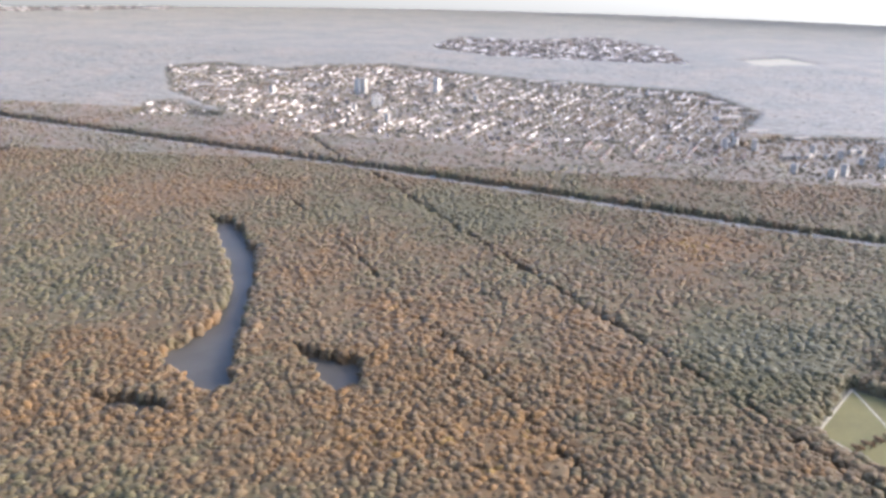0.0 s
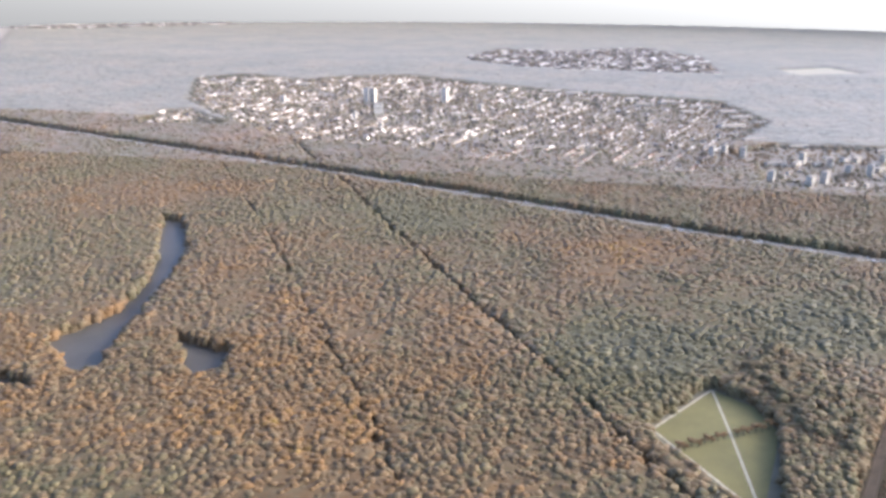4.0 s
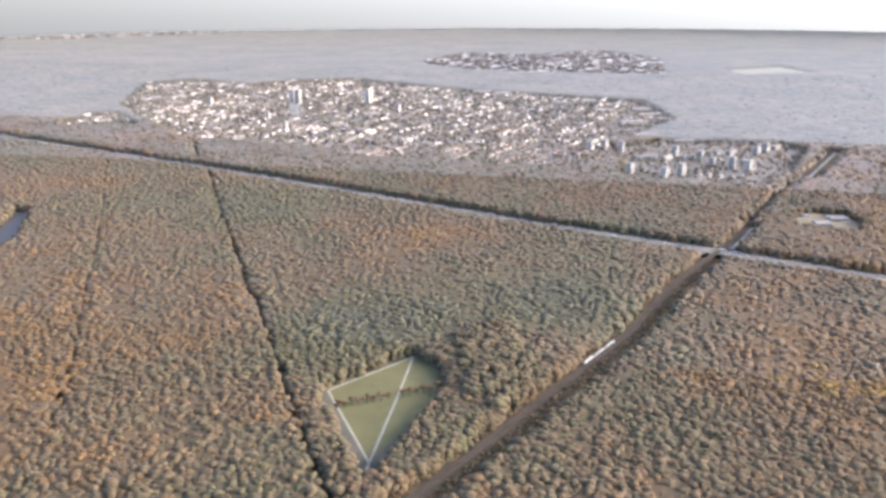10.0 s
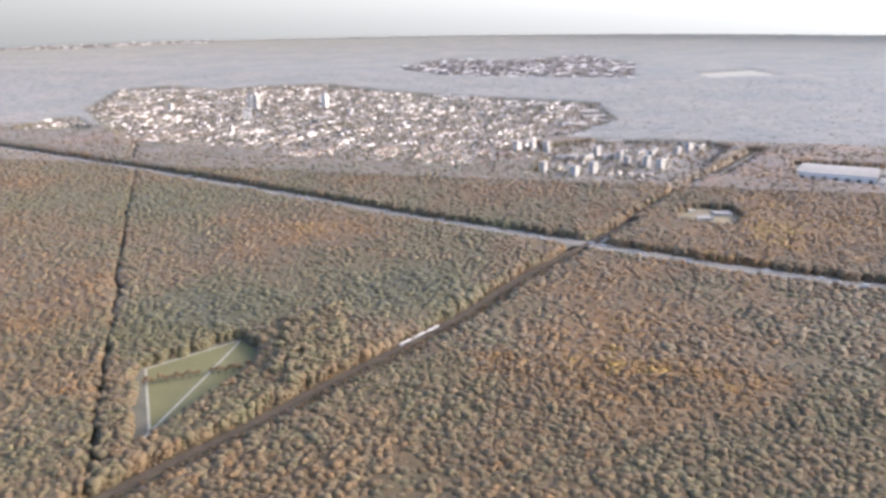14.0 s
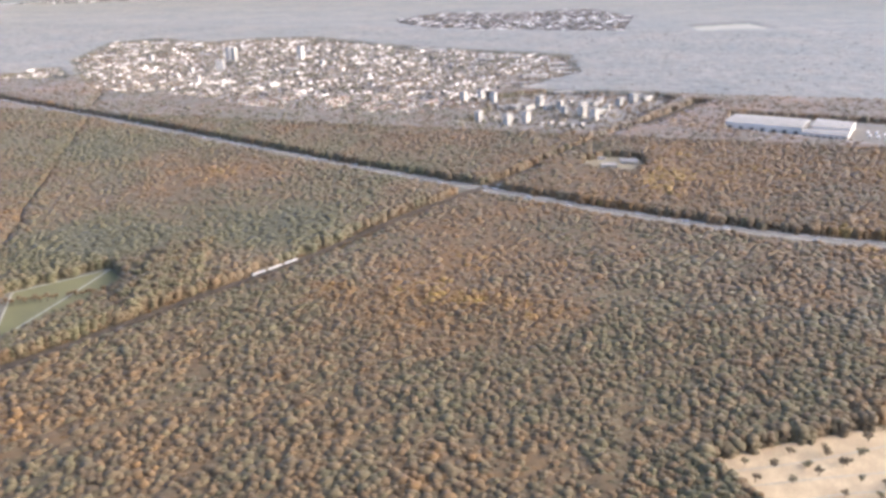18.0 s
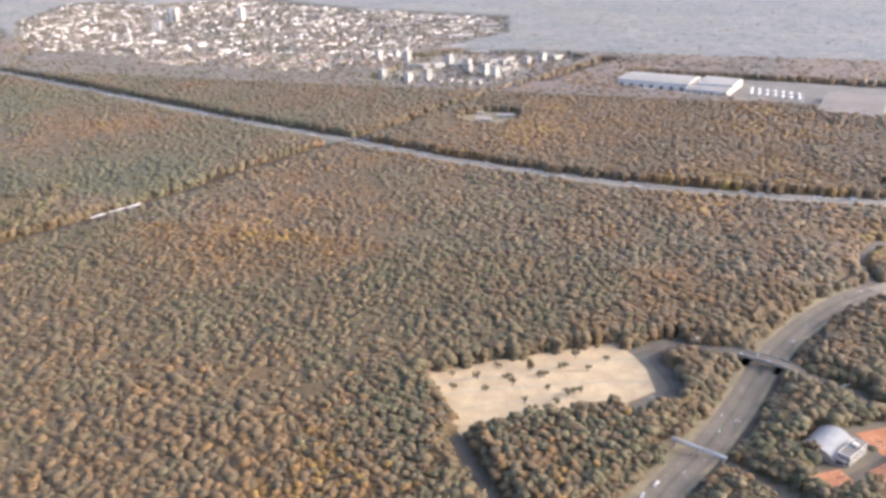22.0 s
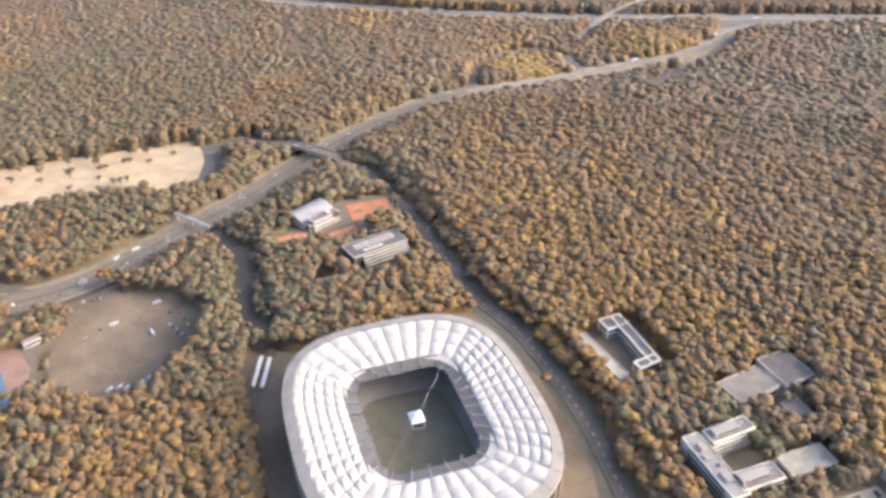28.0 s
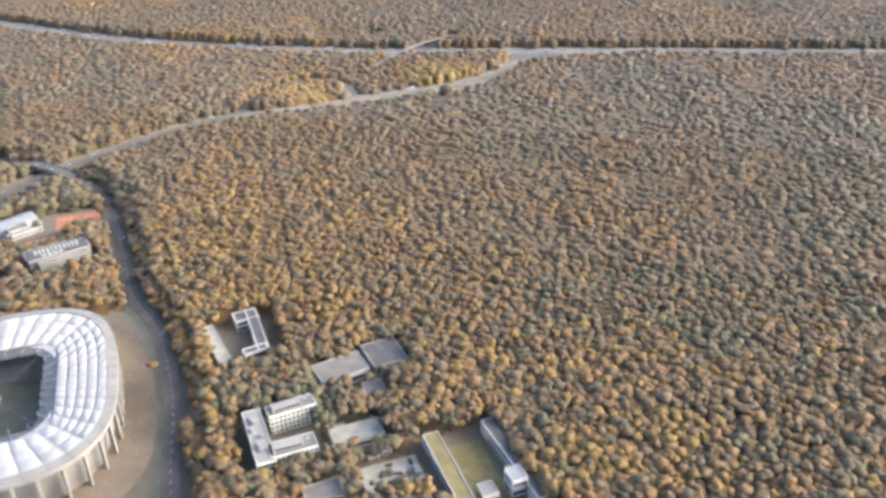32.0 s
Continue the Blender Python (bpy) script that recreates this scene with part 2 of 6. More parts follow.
MAT = {
    "town_wall": islands("rendered_house_walls", [(0.0, (0.13, 0.11, 0.09)), (0.5, (0.21, 0.178, 0.146)), (0.75, (0.34, 0.295, 0.25)), (1.0, (0.80, 0.70, 0.59))]),
    "town_roof": islands("house_roofs", [(0.0, (0.09, 0.072, 0.058)), (0.45, (0.15, 0.118, 0.094)), (0.70, (0.22, 0.18, 0.148)), (0.84, (0.56, 0.49, 0.41)), (1.0, (0.82, 0.72, 0.61))], 0.5),
    "yard": plain("worn_beige_yard", (0.22, 0.182, 0.14), (0.165, 0.138, 0.108), 0.04, 0.9, fine=1.0),
    # gloss and sheen rise from near to far woods to imitate thickening haze
    "leaf": foliage("autumn_foliage", 0.05, 2.2, 0.26),
    "mid_leaf": foliage("woodland_foliage", 0.06, 1.6, 0.2, 0.2),
    "far_leaf": foliage("distant_woodland_foliage", 0.14, 1.0, 0.12, 0.42),
    "sheet": canopy_sheet("distant_woodland"),
    "soil": plain("leaf_litter_ground", (0.18, 0.135, 0.08), (0.125, 0.096, 0.06), 0.03, 0.9, fine=0.8, sheen=0.15),
    "bark": plain("grey_brown_bark", (0.12, 0.09, 0.065), None, 2.0, 0.9, fine=9.0),
    "asphalt": plain("worn_grey_asphalt", (0.175, 0.14, 0.105), (0.13, 0.105, 0.08), 0.08, 0.95, spec=0.05, fine=2.0),
    "motorway": plain("pale_concrete_motorway", (0.30, 0.25, 0.195), (0.235, 0.197, 0.157), 0.05, 0.9, spec=0.1, fine=2.0),
    "paint": plain("white_road_paint", (0.75, 0.74, 0.70), None, 1.0, 0.6),
    "verge": plain("dry_grass_verge", (0.15, 0.128, 0.085), (0.095, 0.088, 0.058), 0.06, 0.9, fine=1.2, sheen=0.05),
    "dry_verge": plain("bleached_grass_verge", (0.30, 0.23, 0.135), (0.20, 0.16, 0.095), 0.08, 0.9, fine=1.2),
    "meadow": plain("mown_meadow_grass", (0.165, 0.142, 0.052), (0.132, 0.116, 0.044), 0.05, 0.9, fine=1.6, sheen=0.03),
    "path": plain("pale_gravel_path", (0.42, 0.37, 0.28), None, 0.3, 0.9),
    "dark_soil": plain("dark_trackside_soil", (0.105, 0.084, 0.052), (0.075, 0.062, 0.040), 0.08, 0.95, spec=0.05, fine=1.2),
    "ballast": plain("brown_railway_ballast", (0.105, 0.082, 0.060), (0.080, 0.064, 0.047), 0.1, 0.95, spec=0.05, fine=2.5),
    "trunk": plain("worn_brownish_asphalt", (0.215, 0.168, 0.122), (0.165, 0.131, 0.098), 0.06, 0.9, spec=0.1, fine=2.0),
    "sand": plain("pale_trampled_sand", (0.52, 0.375, 0.215), (0.41, 0.29, 0.166), 0.09, 0.9, fine=0.9),
    "dirt": plain("brown_compacted_earth", (0.235, 0.172, 0.112), (0.140, 0.106, 0.074), 0.035, 0.95, spec=0.05, fine=0.7),
    "clay": plain("orange_clay_court", (0.50, 0.20, 0.09), (0.40, 0.16, 0.08), 0.15, 0.9),
    "turf": plain("stadium_pitch_turf", (0.20, 0.172, 0.11), (0.165, 0.145, 0.092), 0.12, 0.9, fine=1.0),
    "membrane": plain("white_roof_membrane", (0.50, 0.435, 0.362), (0.44, 0.382, 0.316), 0.12, 0.7, spec=0.3, bumps=0.05),
    "inner_roof": plain("grey_translucent_roof_sheet", (0.15, 0.128, 0.104), (0.12, 0.103, 0.085), 0.15, 0.5, bumps=0.05),
    "ring": plain("pale_concrete_ring", (0.29, 0.25, 0.202), (0.24, 0.208, 0.168), 0.15, 0.7),
    "stand": plain("grey_seating", (0.21, 0.18, 0.145), (0.165, 0.142, 0.115), 0.2, 0.7),
    "steel": plain("painted_grey_steel", (0.45, 0.45, 0.46), None, 0.5, 0.4, 0.6),
    "render": plain("cream_render", (0.72, 0.66, 0.52), (0.60, 0.55, 0.43), 0.2, 0.8, vary=0.12),
    "white_wall": plain("white_painted_render", (0.62, 0.545, 0.45), (0.52, 0.455, 0.375), 0.1, 0.8, vary=0.25),
    "flat_roof": plain("grey_gravel_flat_roof", (0.25, 0.205, 0.16), (0.19, 0.158, 0.126), 0.25, 0.85, vary=0.15),
    "dark_roof": plain("dark_bitumen_roof", (0.14, 0.118, 0.098), (0.10, 0.086, 0.074), 0.3, 0.85),
    "brown_roof": plain("tan_gravel_warehouse_roof", (0.27, 0.215, 0.165), (0.22, 0.176, 0.136), 0.03, 0.85, vary=0.15),
    "green_roof": plain("ochre_planted_roof", (0.25, 0.19, 0.075), (0.18, 0.14, 0.06), 0.25, 0.95),
    "tile_roof": plain("weathered_clay_tile_roof", (0.34, 0.20, 0.15), (0.22, 0.14, 0.11), 0.15, 0.8, vary=0.4),
    "pale_roof": plain("pale_sheet_roof", (0.40, 0.345, 0.285), (0.34, 0.29, 0.24), 0.1, 0.85, spec=0.15, vary=0.2),
    "vault": plain("grey_vaulted_sheet", (0.31, 0.285, 0.26), (0.255, 0.235, 0.22), 0.2, 0.7, 0.0),
    "glass": plain("dark_window_glass", (0.045, 0.055, 0.065), (0.03, 0.035, 0.045), 0.5, 0.15, spec=0.6, bumps=0.0),
    "white_paint": plain("white_vehicle_paint", (0.80, 0.74, 0.66), None, 0.8, 0.3, spec=0.5, bumps=0.0),
    "car_paint": plain("dark_vehicle_paint", (0.12, 0.12, 0.14), None, 0.8, 0.3, spec=0.5, bumps=0.0, vary=0.7),
    "rusty_rail": plain("rust_brown_rail", (0.16, 0.11, 0.075), None, 0.8, 0.6, 0.3),
    "rubber": plain("black_rubber", (0.03, 0.03, 0.03), None, 2.0, 0.9),
    "pool": plain("pool_water", (0.13, 0.21, 0.25), (0.105, 0.175, 0.215), 0.2, 0.08, spec=0.5, bumps=0.05),
    "pale_pool": plain("pale_pool_water", (0.25, 0.29, 0.30), (0.20, 0.24, 0.255), 0.2, 0.12, spec=0.5, bumps=0.05),
    "water": plain("dark_pond_water", (0.115, 0.098, 0.078), (0.085, 0.074, 0.06), 0.02, 0.5, spec=0.2, bumps=0.04, fine=1.0),
    "brick_pave": plain("reddish_paving", (0.34, 0.20, 0.14), (0.26, 0.16, 0.11), 0.2, 0.85),
}

# the hazy distance, far behind everything: haze painted as a glow, paler with height
m, nt, b = shader("painted_haze_glow", 1.0, 0.0, 0.0)
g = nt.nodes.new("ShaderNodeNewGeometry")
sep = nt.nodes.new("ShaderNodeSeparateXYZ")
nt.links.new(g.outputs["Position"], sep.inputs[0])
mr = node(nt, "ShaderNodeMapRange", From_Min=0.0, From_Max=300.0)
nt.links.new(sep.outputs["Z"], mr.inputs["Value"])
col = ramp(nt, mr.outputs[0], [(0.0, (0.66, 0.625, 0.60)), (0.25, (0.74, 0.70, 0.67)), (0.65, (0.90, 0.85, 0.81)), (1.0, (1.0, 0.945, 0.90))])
# the painted glow is stronger on the sun's side, as haze would be
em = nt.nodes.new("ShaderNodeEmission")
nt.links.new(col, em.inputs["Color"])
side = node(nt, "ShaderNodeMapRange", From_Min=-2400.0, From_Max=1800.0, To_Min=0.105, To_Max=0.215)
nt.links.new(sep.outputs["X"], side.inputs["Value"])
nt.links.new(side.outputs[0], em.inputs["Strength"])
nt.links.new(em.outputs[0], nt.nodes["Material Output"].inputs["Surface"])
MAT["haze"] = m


# ---------------------------------------------------------------- mesh helpers
def mesh_of(name, verts, polys, mats, smooth=False, tint=None):
    """One mesh from an array of points and arrays of polygons (corner indices), each with its material's place in mats."""
    verts = np.asarray(verts, np.float32)
    me = bpy.data.meshes.new(name)
    arrays = [(np.asarray(p, np.int32), k) for p, k in polys if len(p)]
    loops = np.concatenate([p.ravel() for p, _ in arrays])
    kept, back = np.unique(loops, return_inverse=True)
    if len(kept) < len(verts):
        verts, loops = verts[kept], back.astype(np.int32)
        tint = None if tint is None else np.asarray(tint)[kept]
    sizes = np.concatenate([np.full(len(p), p.shape[1], np.int32) for p, _ in arrays])
    me.vertices.add(len(verts))
    me.vertices.foreach_set("co", verts.ravel())
    me.loops.add(len(loops))
    me.loops.foreach_set("vertex_index", loops)
    me.polygons.add(len(sizes))
    me.polygons.foreach_set("loop_start", np.concatenate([[0], np.cumsum(sizes)[:-1]]).astype(np.int32))
    me.polygons.foreach_set("material_index", np.concatenate([np.full(len(p), k, np.int32) for p, k in arrays]))
    me.polygons.foreach_set("use_smooth", np.full(len(sizes), smooth))
    for mat in mats:
        me.materials.append(MAT[mat])
    if tint is not None:
        me.attributes.new("tint", "FLOAT", "POINT").data.foreach_set("value", np.asarray(tint, np.float32))
    me.update(calc_edges=True)
    return me


def part(name, me, parent=None, label="", at=None):
    ob = new(name, me)
    ob.parent = parent
    if at is not None:
        ob.matrix_basis = at
    if label:
        tagged(ob, label)
    return ob


def thing(name, label, category, at=None, group="", kind=""):
    ob = new(name)
    ob.empty_display_size = 1
    if at is not None:
        ob.matrix_basis = at
    return tagged(ob, label, category, group, kind)


BOX = np.array([(-1, -1, 0), (1, -1, 0), (1, 1, 0), (-1, 1, 0), (-1, -1, 1), (1, -1, 1), (1, 1, 1), (-1, 1, 1)], float)
BOXF = np.array([(0, 3, 2, 1), (4, 5, 6, 7), (0, 1, 5, 4), (1, 2, 6, 5), (2, 3, 7, 6), (3, 0, 4, 7)])


def boxes(name, rows, mat):
    """A mesh of upright boxes: rows of x, y, z, length, width, height, turn in degrees."""
    v, f = [], []
    for n, (x, y, z, lx, ly, h, turn) in enumerate(rows):
        c, s = math.cos(radians(turn)), math.sin(radians(turn))
        p = BOX * (lx / 2, ly / 2, h)
        v.append(np.stack([x + c * p[:, 0] - s * p[:, 1], y + s * p[:, 0] + c * p[:, 1], z + p[:, 2]], 1))
        f.append(BOXF + 8 * n)
    return mesh_of(name, np.concatenate(v), [(np.concatenate(f), 0)], [mat])


def prism(name, poly, z0, z1, mat):
    """An upright slab over a polygon that runs anticlockwise or clockwise."""
    n = len(poly)
    bm = bmesh.new()
    low = [bm.verts.new((x, y, z0)) for x, y in poly]
    top = [bm.verts.new((x, y, z1)) for x, y in poly]
    bm.faces.new(top)
    for k in range(n):
        bm.faces.new((low[k], low[(k + 1) % n], top[(k + 1) % n], top[k]))
    bmesh.ops.recalc_face_normals(bm, faces=bm.faces)
    me = bpy.data.meshes.new(name)
    bm.to_mesh(me)
    bm.free()
    me.materials.append(MAT[mat])
    return me


def smooth_line(pts, step=8.0):
    """A Catmull-Rom line through points, with corners every few metres."""
    p = np.array([pts[0], *pts, pts[-1]], float)
    out = []
    for k in range(len(pts) - 1):
        a, b, c, d = p[k : k + 4]
        n = max(2, int(np.linalg.norm(c - b) / step))
        for t in np.arange(n) / n:
            out.append(0.5 * (2 * b + (c - a) * t + (2 * a - 5 * b + 4 * c - d) * t**2 + (3 * b - a - 3 * c + d) * t**3))
    return np.array([*out, pts[-1]])


def ribbon(name, line, left, right, z, mat, thick=0.3):
    """A strip along a line, from left to right of it, with a kerb's thickness."""
    d = np.gradient(line, axis=0)
    d /= np.linalg.norm(d, axis=1, keepdims=True)
    nrm = np.stack([-d[:, 1], d[:, 0]], 1)
    a, b = line + nrm * left, line - nrm * right
    zz = np.full((len(line), 1), 0.0) + np.reshape(z, (-1, 1))
    v = np.concatenate([np.c_[a, zz], np.c_[b, zz], np.c_[a, zz - thick], np.c_[b, zz - thick]])
    n, k = len(line), np.arange(len(line) - 1)
    f = np.concatenate([np.stack([k + n, k + n + 1, k + 1, k], 1), np.stack([k, k + 1, k + 1 + 2 * n, k + 2 * n], 1), np.stack([k + n + 1, k + n, k + 3 * n, k + 3 * n + 1], 1)])
    return mesh_of(name, v, [(f, 0)], [mat])


def dashes(name, line, offset, long, gap, width, z, mat):
    d = np.gradient(line, axis=0)
    d /= np.linalg.norm(d, axis=1, keepdims=True)
    side = line + np.stack([-d[:, 1], d[:, 0]], 1) * offset
    s = np.concatenate([[0], np.cumsum(np.linalg.norm(np.diff(side, axis=0), axis=1))])
    rows = []
    for at in np.arange(0, s[-1], long + gap):
        x, y = np.interp(at, s, side[:, 0]), np.interp(at, s, side[:, 1])
        x2, y2 = np.interp(at + long, s, side[:, 0]), np.interp(at + long, s, side[:, 1])
        rows.append(((x + x2) / 2, (y + y2) / 2, z, long, width, 0.02, math.degrees(math.atan2(y2 - y, x2 - x))))
    return boxes(name, rows, mat)


def inside(poly, x, y):
    res = np.zeros(len(x), bool)
    n = len(poly)
    for k in range(n):
        (x1, y1), (x2, y2) = poly[k], poly[(k + 1) % n]
        cross = ((y1 > y) != (y2 > y)) & (x < (x2 - x1) * (y - y1) / (y2 - y1 + 1e-9) + x1)
        res ^= cross
    return res


def near_line(line, x, y, left, right):
    """Whether points lie between left and right of a line."""
    res = np.zeros(len(x), bool)
    for (x1, y1), (x2, y2) in zip(line[:-1], line[1:]):
        dx, dy = x2 - x1, y2 - y1
        ln = math.hypot(dx, dy) + 1e-9
        t = ((x - x1) * dx + (y - y1) * dy) / ln
        s = (-(x - x1) * dy + (y - y1) * dx) / ln
        res |= (t > -2) & (t < ln + 2) & (s < left) & (s > -right)
    return res


def field_noise(x, y, size, seed):
    """Smooth values from 0 to 1 over the plan."""
    r = np.random.RandomState(seed).rand(64, 64)
    u, v = x / size, y / size
    i, j = np.floor(u).astype(int), np.floor(v).astype(int)
    a, b = u - i, v - j
    a, b = a * a * (3 - 2 * a), b * b * (3 - 2 * b)
    at = lambda p, q: r[p % 64, q % 64]
    return (at(i, j) * (1 - a) + at(i + 1, j) * a) * (1 - b) + (at(i, j + 1) * (1 - a) + at(i + 1, j + 1) * a) * b


# ---------------------------------------------------------------- the plan
MOTORWAY = smooth_line([(-2600, 1880), (-1500, 1470), (-900, 1260), (-562, 1143), (-205, 1020), (93, 908), (280, 834), (450, 777), (597, 726), (715, 698), (816, 688),
                        (952, 691), (1088, 714), (1234, 738), (1408, 763), (1900, 850), (3000, 1060)], 20)
RAILWAY = smooth_line([(225, 230), (245, 280), (267, 328), (299, 392), (320, 440), (347, 497), (373, 553), (394, 612), (415, 671), (441, 731), (468, 787), (490, 840), (532, 958), (604, 1121), (672, 1288)], 14)
RIDE = smooth_line([(260, 280), (237, 317), (179, 410), (121, 508), (61, 603), (15, 679), (-55, 791), (-178, 999), (-205, 1030), (-296, 1176)], 14)
RIDE_TWO = smooth_line([(60, 350), (25, 417), (-24, 498), (-140, 697), (-204, 800), (-330, 1000)], 14)
MAIN_ROAD = smooth_line([(751, 214), (758, 228), (766, 241), (779, 252), (793, 270), (802, 293), (818, 326), (832, 362), (845, 402), (862, 441), (889, 486), (916, 516)], 8)
FAR_ROAD = smooth_line([(906, 506), (922, 521), (945, 535), (972, 552), (995, 571), (1020, 590), (1055, 615), (1080, 645), (1092, 672), (1120, 698), (1180, 718)], 8)
RAMP = smooth_line([(1032, 546), (1054, 582), (1075, 611), (1091, 645)], 6)
CROSS_ROAD = smooth_line([(777, 400), (784, 405), (793, 411), (808, 414), (835, 408), (862, 398), (888, 385), (910, 362), (943, 314), (962, 286), (985, 264), (1012, 224), (1030, 186), (1048, 150), (1070, 100)], 6)
SLIP_ROAD = smooth_line([(977, 630), (986, 658), (1000, 692), (1015, 720), (1034, 750)], 8)
FAR_TRACK = smooth_line([(955, 728), (964, 751), (983, 777), (1019, 803)], 6)
LOOP_ROAD = smooth_line([(917, 522), (914, 556), (925, 590), (950, 609), (968, 605), (980, 590), (990, 571)], 6)
BRIDGE_PATH = smooth_line([(800, 322), (826, 312), (840, 303), (851, 294), (868, 258), (884, 240)], 5)
SOUTH_PATH = smooth_line([(706, 302), (731, 267), (745, 253), (768, 250), (786, 262)], 5)
SAND_LANE = smooth_line([(806, 413), (796, 408), (791, 398), (798, 384), (803, 368), (795, 352), (784, 340)], 4)
FIELD = [(193, 437), (234, 494), (257, 476), (266, 450), (260, 424), (242, 364)]
FIELD_CLEAR = [(187, 433), (232, 501), (259, 478), (268, 450), (262, 420), (250, 350), (240, 348)]
SAND = [(676, 353), (771, 411), (787, 385), (793, 364), (773, 342), (709, 303), (693, 324)]
LOT = [(790, 246), (800, 258), (818, 260), (833, 263), (852, 254), (860, 230), (855, 206), (842, 189), (822, 190), (806, 206), (798, 226)]
TOWN = [(-640, 1530), (-780, 1850), (-700, 1950), (-520, 1880), (-440, 1970), (-300, 2040), (-60, 1900), (160, 1830), (410, 1770), (458, 1530), (350, 1290), (378, 1180), (275, 1092), (96, 1094), (10, 1112), (-114, 1165), (-320, 1195), (-440, 1310)]
FLATS = [(378, 1185), (352, 1250), (440, 1330), (600, 1340), (640, 1290), (590, 1130), (530, 1040), (420, 1030), (366, 1060)]
TOWN_TWO = [(-232, 2500), (-165, 2817), (39, 2768), (303, 3000), (470, 2702), (480, 2290), (271, 2280), (53, 2285), (-134, 2380)]
HAMLET = [(-600, 1262), (-625, 1390), (-590, 1420), (-460, 1290), (-470, 1265)]
DEPOT = [(700, 1085), (712, 1200), (1010, 1170), (1130, 1160), (1240, 1120), (1210, 985), (1130, 925), (1040, 955), (960, 1010), (845, 1040)]
CLEARING = [(552, 862), (546, 905), (572, 932), (610, 930), (618, 888), (604, 850)]
RAIL_NEAR = RAILWAY[RAILWAY[:, 1] < 790]
RAIL_MID = RAILWAY[(RAILWAY[:, 1] > 785) & (RAILWAY[:, 1] < 870)]
RAIL_FAR = RAILWAY[RAILWAY[:, 1] > 1090]
POND = [(-292, 770), (-266, 766), (-240, 720), (-212, 668), (-198, 612), (-190, 570), (-181, 530), (-170, 470), (-160, 440), (-168, 424), (-180, 430), (-206, 452), (-224, 476), (-214, 500), (-206, 525), (-206, 545), (-212, 585), (-224, 625), (-246, 672), (-268, 712)]
POND_TWO = [(-138, 497), (-112, 488), (-86, 482), (-80, 452), (-97, 437), (-106, 448), (-121, 472)]
POND_THREE = [(-238, 414), (-221, 419), (-192, 416), (-184, 405), (-200, 400), (-229, 402)]
CAMPUS = 31.0  # the turn that the buildings by the stadium share
STADIUM = (958.0, 197.0)
PALE_FIELD = [(657, 2440), (811, 2550), (860, 2410), (670, 2330)]
FAR_TOWN = [(-2280, 3150), (-2100, 3500), (-1560, 3900), (-1500, 3700), (-2000, 3230)]


def cleared(x, y, m=0.0):
    """Where no wood stands."""
    c = near_line(MOTORWAY, x, y, 10, 26) | near_line(RAILWAY, x, y, 5.5, 6.5) | near_line(RAIL_NEAR, x, y, 7, 19) | near_line(RAIL_MID, x, y, 5, 14) | near_line(RAIL_FAR, x, y, 5, 20) | near_line(RIDE, x, y, 2.5, 2.5) | near_line(RIDE_TWO, x, y, 1.5, 1.5) | near_line(FAR_TRACK, x, y, 2, 5) | near_line(LOOP_ROAD, x, y, 4, 8) | near_line(FAR_ROAD, x, y, 6, 18) | near_line(RAMP, x, y, 4, 11) | near_line(BRIDGE_PATH, x, y, 4.5, 5.5)
    c |= near_line(MAIN_ROAD[4:], x, y, 11, 13) | near_line(CROSS_ROAD, x, y, 5.4, 5.4) | near_line(SLIP_ROAD[1:], x, y, 4, 11) | near_line(SOUTH_PATH, x, y, 5 - m, 5 - m) | near_line(SAND_LANE, x, y, 4.5, 12)
    for poly in (FIELD_CLEAR, SAND, LOT, TOWN, FLATS, TOWN_TWO, HAMLET, DEPOT, CLEARING, POND, POND_TWO, POND_THREE, PALE_FIELD, FAR_TOWN):
        c |= inside(poly, x, y)
    for cx, cy, lx, ly, turn in KEEP_OFF:
        ca, sa = math.cos(radians(turn)), math.sin(radians(turn))
        u, v = (x - cx) * ca + (y - cy) * sa, -(x - cx) * sa + (y - cy) * ca
        c |= (abs(u) < lx / 2) & (abs(v) < ly / 2)
    return c


# footprints round which no wood stands: x, y, length, width, turn
KEEP_OFF = [
    (958, 197, 126, 108, -59), (871, 335, 30, 26, 60), (913, 306, 34, 26, 45), (894, 349, 27, 25, 31), (889, 321, 34, 20, 45), (868, 312, 20, 17, 31), (896, 282, 14, 12, 31),
    (1029, 261, 24, 36, CAMPUS), (1018.5, 251, 8, 34, CAMPUS), (1062, 205, 30, 32, CAMPUS), (1072, 245, 22, 16, CAMPUS), (1087, 257, 18, 20, CAMPUS), (1088, 236, 12, 12, CAMPUS),
    (1088, 211, 20, 15, CAMPUS), (1085, 182, 15, 12, CAMPUS), (1104, 196, 24, 18, CAMPUS), (1133, 200, 30, 52, CAMPUS), (788, 190, 44, 36, 45), (750, 235, 24, 10, -43), (795, 214, 14, 10, 56), (893, 220, 18, 28, 25), (768, 247, 36, 13, 38), (896, 350, 34, 28, 31),
]

# ---------------------------------------------------------------- ground, roads, water
ring = [(580 + 4380 * math.cos(a), 4380 * math.sin(a)) for a in np.linspace(0, 2 * math.pi, 97)[:-1]]
v = np.array([(580, 0, 0)] + [(x, y, 0) for x, y in ring], float)
k = np.arange(96)
tagged(part("ground", mesh_of("ground", v, [(np.stack([0 * k, k + 1, (k + 1) % 96 + 1], 1), 0)], ["soil"])), "brown leaf-strewn ground between woods and fields", "ground", kind="structure")
# glowing haze wall added beyond the woods, with the haze in its own emission
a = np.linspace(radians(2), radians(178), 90)
